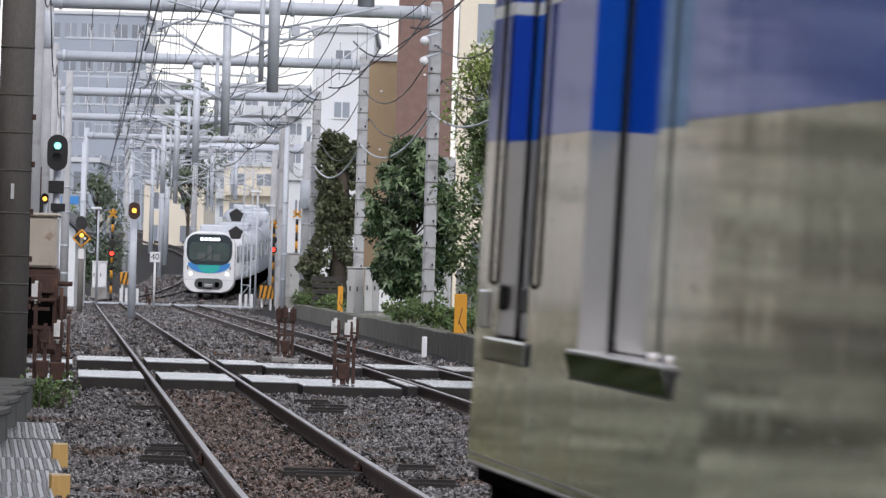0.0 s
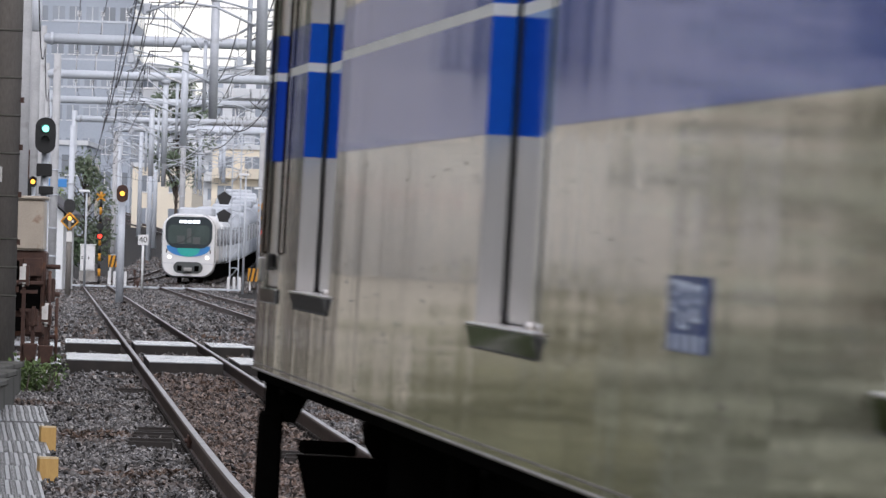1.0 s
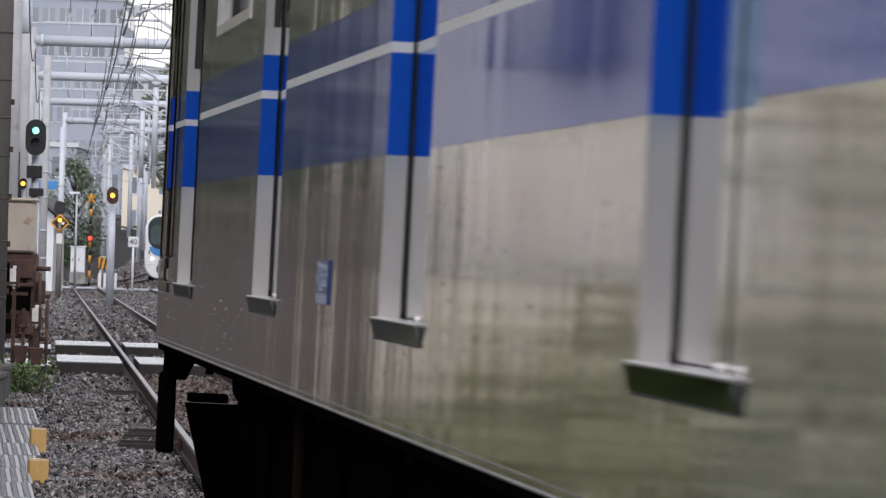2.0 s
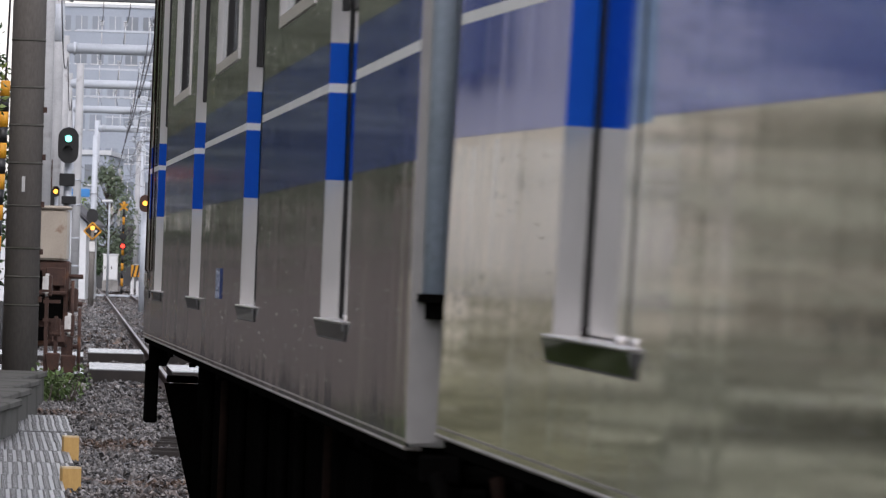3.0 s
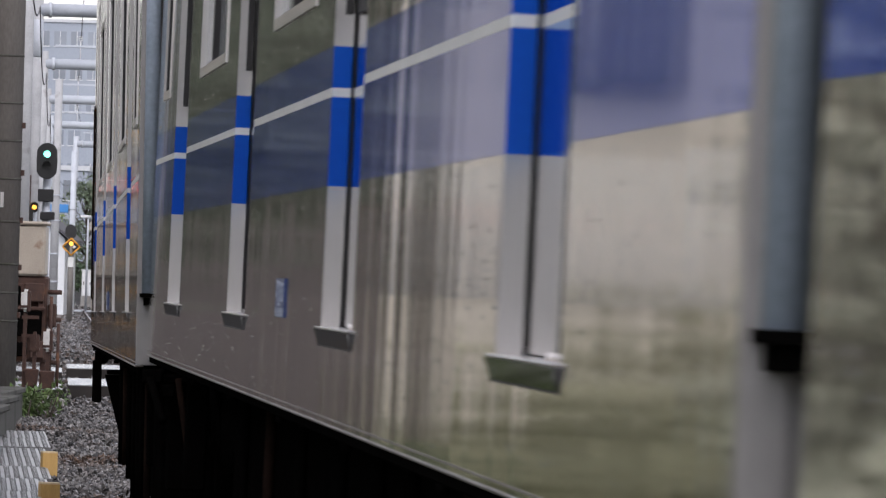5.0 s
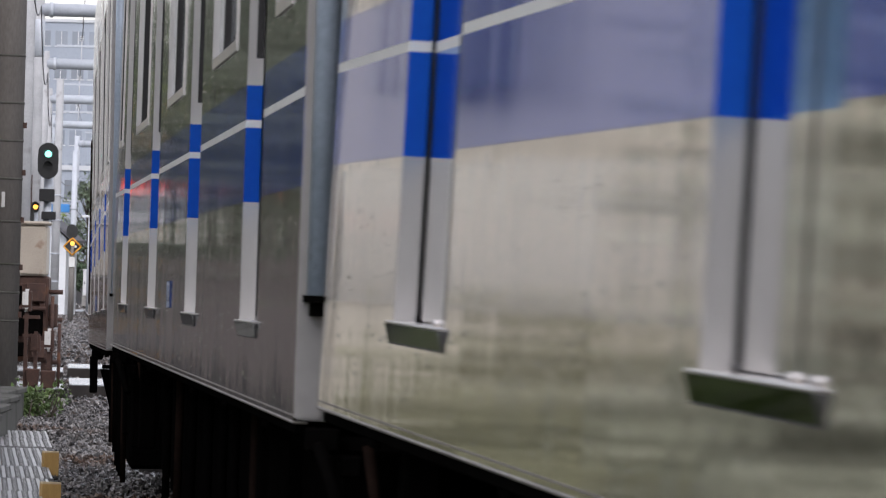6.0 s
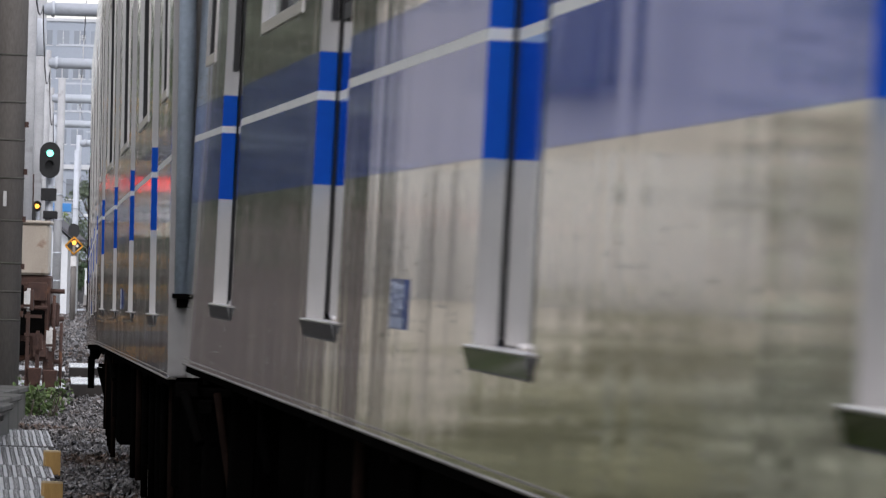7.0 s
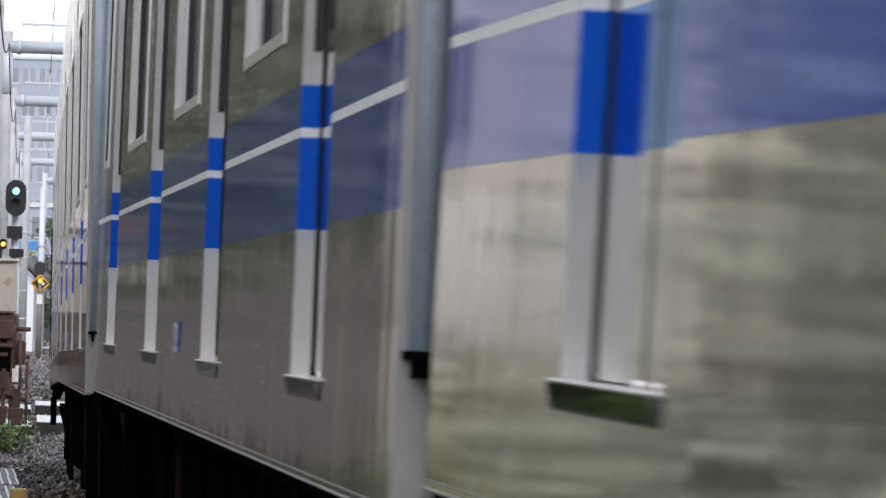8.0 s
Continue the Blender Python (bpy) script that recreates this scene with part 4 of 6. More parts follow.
def ballast():
    """Loose broken stones over the bed."""
    rng = np.random.default_rng(4)
    cells = ((42, 60, 0.020, 78000), (60, 80, 0.022, 76000), (80, 130, 0.028, 80000), (130, 330, 0.055, 48000), (330, 480, 0.10, 12000))
    verts, faces, brown, base = [], [], [], 0
    chip = np.array([(1, 0, 0), (0, 1, 0), (-1, 0, 0), (0, -1, 0), (0, 0, 1), (0, 0, -1)], float)
    tris = np.array([(0, 1, 4), (1, 2, 4), (2, 3, 4), (3, 0, 4), (1, 0, 5), (2, 1, 5), (3, 2, 5), (0, 3, 5)])
    for s0, s1, size, n in cells:
        s = rng.uniform(s0, s1, n)
        off = rng.uniform(-2.3, 5.3, n)
        if s1 <= 60:
            off = rng.uniform(-1.9, 2.6, n)
        elif s1 <= 80:
            off = rng.uniform(-2.2, 3.4, n)
        elif s0 >= 330:
            off = rng.uniform(-3.0, 7.0, n)
        keep = np.ones(n, bool)
        for r in (-GAUGE, GAUGE, SPACING - GAUGE, SPACING + GAUGE):
            keep &= np.abs(off - r) > 0.075
        for a, b in ((92.6, 99.7), (110.2, 116.3)):
            keep &= ~((s > a) & (s < b))
        s, off = s[keep], off[keep]
        n = len(s)
        x = np.array([line_x(q) for q in s]) + off
        z = np.array([line_z(q) for q in s]) - 0.185 + rng.uniform(-0.03, 0.05, n)
        z += 0.03 * np.sin(s * 2.1 + off * 3.0) * np.sin(off * 2.3 - s * 0.7)
        brown.append((np.abs(off) < 0.47) & (s < 92))
        pts = chip[None] * (1 + rng.uniform(-0.35, 0.30, (n, 6, 3))) + rng.uniform(-0.38, 0.38, (n, 6, 3))
        pts *= (size * rng.uniform(0.55, 1.35, (n, 1, 1))) * rng.uniform(0.55, 1.25, (n, 1, 3))
        q = rng.normal(size=(n, 4))
        q /= np.linalg.norm(q, axis=1)[:, None]
        w, a, b, c = q.T
        rot = np.stack([1 - 2 * (b * b + c * c), 2 * (a * b - c * w), 2 * (a * c + b * w), 2 * (a * b + c * w), 1 - 2 * (a * a + c * c), 2 * (b * c - a * w),
                        2 * (a * c - b * w), 2 * (b * c + a * w), 1 - 2 * (a * a + b * b)], axis=1).reshape(n, 3, 3)
        pts = np.einsum("nij,nkj->nki", rot, pts) + np.stack([x, s, z], axis=1)[:, None]
        verts.append(pts.reshape(-1, 3))
        faces.append((tris[None] + 6 * np.arange(n)[:, None, None]).reshape(-1, 3) + base)
        base += 6 * n
    me = bpy.data.meshes.new("ballast")
    me.from_pydata(np.concatenate(verts).tolist(), [], np.concatenate(faces).tolist())
    me.materials.append(BALLAST)
    me.materials.append(BALLAST_BROWN)
    me.polygons.foreach_set("material_index", np.repeat(np.concatenate(brown), 8).astype(np.int32))
    tagged(new("ballast", me), "loose dark grey broken ballast stones, wet from rain", "ballast", kind="stuff")


crossing_slabs()
detector(88.5, -2.12, ((-0.09, 1.05, "white"), (0.03, 0.55, "rust")), 0.75)
detector(87.0, -1.93, ((0.0, 0.60, "white"),), 0.4)
detector(95.0, 1.68, ((-0.11, 0.68, "white"), (0.06, 0.66, "white"), (0.13, 0.70, "white")), 0.45)
detector(127.0, 1.84, ((-0.12, 0.68, "rust"), (-0.02, 0.70, "rust"), (0.12, 0.68, "rust")), 0.45)
def guy_guard():
    ob = root("guy_wire_guard", "yellow and black striped guard on a guy wire", "guy wire guard", "", on_line(77, -2.72, -0.2))
    for k in range(18):
        z = 0.5 + 0.16 * k
        bm = bmesh.new()
        tube(bm, (0.015 * k * 0.3, 0, z), (0.015 * (k + 1) * 0.3, 0, z + 0.159), 0.05, 0.05, 10)
        part("stripe_band", bm, YELLOW if k % 2 else BLACK_PAINT, ob)
    bm = bmesh.new()
    tube(bm, (0, 0, 0), (0.02, 0, 0.5), 0.015, 0.015, 6)
    tube(bm, (0.08, 0, 3.38), (0.3, 0, 11.5), 0.012, 0.012, 6)
    part("guy_wire", bm, CABLE, ob)


concrete_pole()
detector(324.0, 1.45, ((-0.13, 0.62, "rust"), (0.16, 0.62, "rust")), 0.4)
plates = root("crossing_plate", "pale level crossing plate laid across both tracks", "crossing deck", "", pose(line_x(325), 325, line_z(325)))
for x0, x1 in ((-2.2, -0.62), (-0.5, 0.5), (0.62, 2.3), (2.35, 2.79), (2.91, 3.91), (4.03, 6.3)):
    part("plate", bm_box(x0, -0.7, -0.07, x1, 0.7, 0.012), FAR_STEEL, plates, bevel=0.01)

guy_guard()
cable_trough()
checker_plates()
stakes()
relay_cabinet()
rail_joints()
rail_clips()
ballast()

# ---------------------------------------------------------------- overhead line
BEAM_Z = 8.22
GANTRIES = (98, 145, 192, 240, 287, 334, 380, 425, 470, 515, 560)


def gantry(s, near):
    """Portal of two columns and a tube beam, with a hanging post and cantilever arms for both tracks."""
    g = root("gantry", "pale galvanised steel portal carrying overhead line arms", "gantry", "overhead line gantries", on_line(s, 0, 0, 2.8 if 72 < s < 340 else 0))
    seg = 12 if near else 8
    # Farther portals take the paler steel in place of haze.
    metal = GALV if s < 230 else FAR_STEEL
    bm = bmesh.new()
    tube(bm, (-2.6, 0, BEAM_Z), (7.35, 0, BEAM_Z), 0.17, 0.17, seg + 4)
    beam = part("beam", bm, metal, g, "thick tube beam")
    for x in (-2.35, 0.2, 1.9, 3.6, 6.95):
        bm = bmesh.new()
        tube(bm, (x - 0.05, 0, BEAM_Z), (x + 0.05, 0, BEAM_Z), 0.205, 0.205, seg + 4)
        part("flange", bm, FAR_STEEL, beam)
    bm = bmesh.new()
    tube(bm, (-2.65, 0, -0.2), (-2.65, 0, BEAM_Z + 0.4), 0.17, 0.14, seg)
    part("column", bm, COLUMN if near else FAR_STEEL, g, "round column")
    bm = bmesh.new()
    box(bm, 7.14, -0.16, -0.2, 7.46, 0.16, BEAM_Z + 0.3)
    col = part("column", bm, COLUMN, g, "square banded column", bevel=0.05)
    if near:
        for k in range(14):
            z = 0.5 + 0.56 * k
            part("step_band", bm_box(7.125, -0.175, z, 7.475, 0.175, z + 0.03), POLE_CONC, col)
            part("step_bolt", bm_box(7.2 if k % 2 else 7.36, -0.22, z + 0.1, 7.24 if k % 2 else 7.40, -0.1755, z + 0.16), UNDER, col)
    bm = bmesh.new()
    tube(bm, (1.95, 0, 4.9), (1.95, 0, BEAM_Z - 0.15), 0.115, 0.115, seg)
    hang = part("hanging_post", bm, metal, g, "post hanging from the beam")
    bm = bmesh.new()
    tube(bm, (1.95, 0, BEAM_Z - 0.30), (1.95, 0, BEAM_Z - 0.1), 0.13, 0.22, seg)
    part("collar", bm, FAR_STEEL, hang)
    bm = bmesh.new()
    tube(bm, (1.72, 0.12, 5.1), (1.72, 0.12, 6.9), 0.05, 0.05, 8)
    part("stay_tube", bm, FAR_STEEL, hang)
    for sx in (-1, 1):
        arm_bm = bmesh.new()
        X = lambda d: 1.95 + sx * d
        pipe(arm_bm, ((X(0.95), 0, 7.75), (X(2.05), 0, 7.75), (X(2.2), 0, 7.68), (X(2.24), 0, 7.55), (X(2.15), 0, 7.46), (X(2.0), 0, 7.44), (X(1.15), 0, 7.44), (X(0.62), 0, 7.12)), 0.036, 8)
        pipe(arm_bm, ((X(1.6), 0, 7.44), (X(1.6), 0, 7.75)), 0.03, 6)
        arm = part("cantilever_arm", arm_bm, FAR_STEEL, g, "bent tube arm")
        for p0, p1 in (((X(0.11), 0, 7.78), (X(0.95), 0, 7.75)), ((X(0.11), 0, 6.92), (X(0.62), 0, 7.12))):
            bm = bmesh.new()
            p0, p1 = Vector(p0), Vector(p1)
            n = 7
            d = (p1 - p0).normalized()
            last = p0
            for k in range(n):
                c = p0.lerp(p1, (k + 0.7) / (n + 0.4))
                tube(bm, last, c - d * 0.012, 0.022, 0.022, 6)
                tube(bm, c - d * 0.012, c + d * 0.012, 0.062, 0.062, 8)
                last = c + d * 0.012
            tube(bm, last, p1, 0.022, 0.022, 6)
            part("insulator", bm, PORCELAIN, arm, "ribbed white insulator")["kind"] = "stuff"
        bm = bmesh.new()
        box(bm, X(1.75) - 0.11, -0.08, 7.52, X(1.75) + 0.11, 0.08, 7.82)
        part("wire_clamp", bm, GALV, arm, bevel=0.02)
        bm = bmesh.new()
        pipe(bm, ((X(1.7), 0, 7.30), (X(1.2), 0, 7.22), (X(0.75), 0, 7.02)), 0.024, 6)
        part("stay_arm", bm, FAR_STEEL, arm)
        bm = bmesh.new()
        pipe(bm, ((X(0.12), 0, 5.85), (X(0.9), 0, 6.2), (X(1.7), 0, 6.28), (X(2.25), 0, 6.05)), 0.028, 6)
        part("registration_arm", bm, FAR_STEEL, arm, "curved registration arm")
        bm = bmesh.new()
        pipe(bm, ((X(0.12), 0, 6.15), (X(2.1), 0, 6.62)), 0.022, 6)
        part("stay_arm", bm, FAR_STEEL, arm)
        bm = bmesh.new()
        pipe(bm, ((X(2.1), 0, 6.2), (X(1.3), 0, 5.55), (X(1.15), 0, 5.35)), 0.018, 6)
        part("steady_arm", bm, FAR_STEEL, arm)
        bm = bmesh.new()
        tube(bm, (X(1.7), 0, 7.82), (X(1.7), 0, BEAM_Z - 0.15), 0.014, 0.014, 6)
        part("hanger_rod", bm, GALV, arm)
    for k, x in enumerate((-1.5, -0.75, 0.05, 4.4, 5.5)):
        bm = bmesh.new()
        tube(bm, (x, 0, BEAM_Z + 0.17), (x, 0, BEAM_Z + 0.75), 0.02, 0.02, 6)
        for j in range(3):
            tube(bm, (x, 0, BEAM_Z + 0.76 + 0.06 * j), (x, 0, BEAM_Z + 0.79 + 0.06 * j), 0.07, 0.07, 8)
        part("pin_insulator", bm, PORCELAIN, g, "pin insulator on a rod")
    bm = bmesh.new()
    box(bm, -2.3, -0.05, BEAM_Z + 0.55, 0.35, 0.05, BEAM_Z + 0.62)
    part("wire_rack", bm, FAR_STEEL, g)


def wire(name, label, pts, r, material, group):
    bm = bmesh.new()
    pipe(bm, pts, r, 5)
    return thing(name, bm, material, label, "cable", group)


def span_points(off, z, sag, s0, s1, n=8):
    return [Vector((side_x(s0 + (s1 - s0) * i / n) + off, s0 + (s1 - s0) * i / n, line_z(s0 + (s1 - s0) * i / n) + z - sag * 4 * (i / n) * (1 - i / n))) for i in range(n + 1)]


def overhead_wires():
    spans = list(zip((52,) + GANTRIES[:-1], GANTRIES))
    for track in (0.0, SPACING):
        for name, z, sag, r in (("contact_wire", 5.3, 0.0, 0.011), ("catenary_wire", 6.25, 0.55, 0.011), ("feeder_wire", 7.3, 0.5, 0.014)):
            pts = []
            for k, (a, b) in enumerate(spans):
                zig = 0.2 if k % 2 else -0.2
                pts += span_points(track + (zig if name != "feeder_wire" else 0.15), z, sag, a, b)
            wire(name, "thin dark overhead wire running along the track", pts, r, WIRE, "overhead wires")
        bm = bmesh.new()
        for a, b in spans:
            for i in range(1, 10):
                u = i / 10
                s = a + (b - a) * u
                x = side_x(s) + track
                zc = line_z(s)
                tube(bm, (x, s, zc + 5.3), (x, s, zc + 6.25 - 0.55 * 4 * u * (1 - u)), 0.007, 0.007, 4)
        ob = thing("dropper", bm, WIRE, "short upright dropper wires between contact and catenary wire", "cable", kind="stuff")
    for off, z, sag in ((-1.5, BEAM_Z + 0.9, 0.5), (-0.75, BEAM_Z + 0.9, 0.55), (0.05, BEAM_Z + 0.9, 0.5), (4.4, BEAM_Z + 0.9, 0.5), (5.5, BEAM_Z + 0.9, 0.5), (7.3, 7.4, 0.9), (7.5, 6.5, 1.0), (-2.4, 6.6, 0.8)):
        pts = []
        for a, b in spans:
            pts += span_points(off, z, sag, a, b)
        wire("line_wire", "sagging dark wire between the gantries", pts, 0.012 if off < 7 else 0.018, CABLE, "line wires")
    # slack loops of thick cable round the beams
    for s in (145, 192, 240, 287, 334):
        for x0, x1, z0, z1, sag in ((0.0, -0.5, BEAM_Z + 0.2, 5.6, 0.3), (3.7, 2.9, BEAM_Z + 0.9, 6.9, 0.5), (7.0, 5.2, BEAM_Z - 0.1, 7.4, 0.7), (5.9, 4.6, 7.3, 6.2, 0.35)):
            pts = [Vector((side_x(s) + x0 + (x1 - x0) * u, s - 0.3 - 0.8 * u, z0 + (z1 - z0) * u - sag * 4 * u * (1 - u))) for u in [i / 10 for i in range(11)]]
            wire("jumper_cable", "thick slack black jumper cable", pts, 0.02, CABLE, "jumper cables")
    # heavy pale bundle along the columns on the tree side
    pts = []
    for a, b in ((145, 192), (192, 240), (240, 287)):
        pts += span_points(7.25, 5.65, 0.75, a, b, 12)
    wire("trunk_cable", "thick pale grey trunk cable with clips", pts, 0.028, GALV, "trunk cables")


for s in GANTRIES:
    gantry(s, s < 300)
overhead_wires()

# ---------------------------------------------------------------- signals, signs and cabinets
def oval_plate(bm, w, h, y0, y1, mi=0, seg=24):
    """Upright oval plate with straight sides, w wide and h high, centred on the origin."""
    ring = []
    for i in range(seg):
        a = 2 * math.pi * i / seg
        ring.append((w / 2 * math.cos(a), (h - w) / 2 * (1 if math.sin(a) > 1e-6 else -1 if math.sin(a) < -1e-6 else 0) + w / 2 * math.sin(a)))
    lo = [bm.verts.new((x, y0, z)) for x, z in ring]
    hi = [bm.verts.new((x, y1, z)) for x, z in ring]
    for i in range(seg):
        bm.faces.new((lo[i], lo[(i + 1) % seg], hi[(i + 1) % seg], hi[i])).material_index = mi
    bm.faces.new(lo).material_index = mi
    bm.faces.new(hi[::-1]).material_index = mi


def signal(s, off, z, w, h, lamps, label, mast_to=None, mast_r=0.06, plate=None):
    ob = root("railway_signal", label, "railway signal", "railway signals", on_line(s, off, 0))
    bm = bmesh.new()
    oval_plate(bm, w, h, -0.03, 0.0)
    for v in bm.verts:
        v.co.z += z
    part("backing_plate", bm, plate or BLACK_PAINT, ob, "oval backing plate")
    bm = bmesh.new()
    box(bm, -w * 0.32, 0.0005, z - h * 0.38, w * 0.32, 0.18, z + h * 0.38)
    part("lamp_housing", bm, BLACK_PAINT, ob, bevel=0.03)
    for dz, material in lamps:
        bm = bmesh.new()
        tube(bm, (0, -0.05, z + dz), (0, -0.031, z + dz), min(0.075, 0.33 * w), min(0.075, 0.33 * w), 16)
        lens = part("lens", bm, material, ob, "lit signal lens" if material is not BLACK_PAINT else "dark signal lens")
        bm = bmesh.new()
        for i in range(9):
            a0, a1 = math.pi * (0.05 + 0.1 * i), math.pi * (0.05 + 0.1 * (i + 1))
            p = [(0.095 * math.cos(a), z + dz + 0.095 * math.sin(a)) for a in (a0, a1)]
            q = [(0.101 * math.cos(a), z + dz + 0.101 * math.sin(a)) for a in (a0, a1)]
            vs = [bm.verts.new((x, y, zz)) for y in (-0.20, -0.031) for x, zz in (p[0], p[1], q[1], q[0])]
            for f in ((0, 1, 2, 3), (7, 6, 5, 4), (0, 4, 5, 1), (2, 6, 7, 3)):
                bm.faces.new([vs[k] for k in f])
        part("hood", bm, BLACK_PAINT, lens)
    if mast_to is not None:
        bm = bmesh.new()
        tube(bm, (0, 0.25, mast_to), (0, 0.25, z + h * 0.4), mast_r, mast_r, 10)
        part("mast", bm, GALV, ob)
        part("bracket", bm_box(-0.04, 0.1805, z - 0.05, 0.04, 0.25, z + 0.05), BLACK_PAINT, ob)
    return ob


def sign_on_post(name, label, s, off, z, shape, material, post_r, post_material, rim=None):
    ob = root(name, label, "sign", "", on_line(s, off, 0))
    bm = bmesh.new()
    vs = [bm.verts.new((x, y, z + zz)) for y in (-0.02, 0.0) for x, zz in shape]
    n = len(shape)
    bm.faces.new(vs[:n][::-1])
    bm.faces.new(vs[n:])
    for i in range(n):
        bm.faces.new((vs[i], vs[(i + 1) % n], vs[n + (i + 1) % n], vs[n + i]))
    part("plate", bm, material, ob)
    if rim:
        bm = bmesh.new()
        for i in range(n):
            (x0, z0), (x1, z1) = shape[i], shape[(i + 1) % n]
            tube(bm, (x0, -0.025, z + z0), (x1, -0.025, z + z1), 0.03, 0.03, 6)
        part("rim", bm, rim, ob, "yellow rim")
    if post_r:
        bm = bmesh.new()
        tube(bm, (0, 0.06, -0.2), (0, 0.06, z + 0.1), post_r, post_r, 8)
        part("post", bm, post_material, ob)
    return ob


def speed_sign():
    ob = sign_on_post("speed_sign", "white square speed limit sign reading 40 on a post", 320, 1.6, 2.02, ((-0.22, -0.22), (0.22, -0.22), (0.22, 0.22), (-0.22, 0.22)), WHITE_PAINT, 0.05, WHITE_PAINT)
    data = bpy.data.curves.new("number", "FONT")
    data.body, data.size, data.align_x, data.align_y, data.extrude = "40", 0.36, "CENTER", "CENTER", 0.004
    data.materials.append(BLACK_PAINT)
    tmp = bpy.data.objects.new("number", data)
    me = bpy.data.meshes.new_from_object(tmp)
    bpy.data.objects.remove(tmp)
    num = new("number", me)
    num.parent = ob
    num.matrix_local = pose(0, -0.026, 2.02, 90, 0, 0)
    num["label"] = "black number 40"


def cabinet(s, off, w, h, d, z, material, label, legs=True, lamp=None):
    ob = root("equipment_cabinet", label, "equipment cabinet", "equipment cabinets", on_line(s, off, z))
    z0 = 0.18 if legs else 0.0
    part("case", bm_box(-w / 2, -d / 2, z0, w / 2, d / 2, h), material, ob, bevel=0.02)
    part("lid", bm_box(-w / 2 - 0.04, -d / 2 - 0.05, h + 0.0005, w / 2 + 0.04, d / 2 + 0.05, h + 0.06), material, ob, bevel=0.015)
    for k, x in enumerate((-w / 2 + 0.03, 0.006)):
        door = part("door", bm_box(x, -d / 2 - 0.02, z0 + 0.05, x + w / 2 - 0.036, -d / 2 - 0.0005, h - 0.05), material, ob, bevel=0.006)
        part("handle", bm_box(x + 0.04, -d / 2 - 0.045, h * 0.52, x + 0.08, -d / 2 - 0.0205, h * 0.52 + 0.14), BLACK_PAINT, door)
    part("plinth", bm_box(-w / 2 - 0.03, -d / 2 + 0.02, -0.3, w / 2 + 0.03, d / 2 - 0.02, z0 - 0.0005), CONCRETE, ob)


def hazard_board(s, off, z, w, h):
    ob = root("hazard_board", "yellow and black striped crossing hazard board", "hazard board", "hazard boards", on_line(s, off, 0))
    part("board", bm_box(-w / 2, -0.03, z - h / 2, w / 2, 0.03, z + h / 2), YELLOW, ob)
    for k in range(3):
        x = -w / 2 + w * (k + 0.1) / 3
        bm = bmesh.new()
        p = ((x, z - h / 2), (x + w / 7, z - h / 2), (x + w / 7 + w / 5, z + h / 2), (x + w / 5, z + h / 2))
        p = [(min(a, w / 2), b) for a, b in p]
        bm.faces.new([bm.verts.new((a, -0.034, b)) for a, b in p])
        r = bmesh.ops.extrude_face_region(bm, geom=bm.faces[:])
        bmesh.ops.translate(bm, verts=[v for v in r["geom"] if isinstance(v, bmesh.types.BMVert)], vec=(0, 0.0035, 0))
        part("stripe", bm, BLACK_PAINT, ob, "black diagonal stripe")
    for x in (-w / 3, w / 3):
        part("leg", bm_box(x - 0.04, 0.031, -0.2, x + 0.04, 0.09, z + h / 2), WHITE_PAINT, ob)


def crossing_warning(s, off, z_top, lamp_z):
    ob = root("crossing_signal", "yellow and black banded level crossing signal post with red lamps", "crossing signal", "crossing signals", on_line(s, off, 0))
    n = 12
    for k in range(n):
        bm = bmesh.new()
        tube(bm, (0, 0, z_top * k / n), (0, 0, z_top * (k + 1) / n - 0.001), 0.06, 0.06, 10)
        part("post_band", bm, YELLOW if k % 2 else BLACK_PAINT, ob)
    for z, m in ((lamp_z, RED_LAMP), (lamp_z + 0.45, BLACK_PAINT)):
        bm = bmesh.new()
        tube(bm, (0, -0.13, z), (0, -0.09, z), 0.17, 0.17, 16)
        disc = part("lamp_disc", bm, BLACK_PAINT, ob)
        bm = bmesh.new()
        tube(bm, (0, -0.16, z), (0, -0.131, z), 0.10, 0.10, 14)
        part("lamp", bm, m, disc, "lit red lamp" if m is RED_LAMP else "dark lamp")
    for a in (-0.7, 0.7):
        m = Matrix.Translation((0, -0.08, z_top - 0.25)) @ Matrix.Rotation(a, 4, "Y")
        bm = bmesh.new()
        box(bm, -0.24, -0.01, -0.04, 0.24, 0.01, 0.04, 0, m)
        part("cross_board", bm, YELLOW, ob)


def yellow_post(s, off, h, w):
    ob = root("marker_post", "weathered yellow square marker post with black scrawl", "marker post", "yellow posts", on_line(s, off, -0.05))
    part("post", bm_box(-w / 2, -w / 2, -0.1, w / 2, w / 2, h), YELLOW, ob, bevel=0.012)
    for k, (x, z, l, a) in enumerate(((0.0, h * 0.62, 0.34, 0.2), (0.04, h * 0.42, 0.28, -0.5), (-0.03, h * 0.27, 0.2, 0.9))):
        m = Matrix.Translation((x, -w / 2 - 0.004, z)) @ Matrix.Rotation(a, 4, "Y")
        bm = bmesh.new()
        box(bm, -0.008, -0.002, -l / 2, 0.008, 0.002, l / 2, 0, m)
        part("scrawl", bm, BLACK_PAINT, ob)


def lamp_post(s, off, h):
    ob = root("lamp_post", "slim dark lamp post with a flat white lamp head", "lamp post", "lamp posts", on_line(s, off, 0))
    bm = bmesh.new()
    tube(bm, (0, 0, -0.2), (0, 0, h), 0.05, 0.04, 8)
    part("pole", bm, GALV, ob)
    part("lamp_head", bm_box(-0.32, -0.1, h + 0.0005, 0.12, 0.1, h + 0.1), WHITE_PAINT, ob, bevel=0.02)


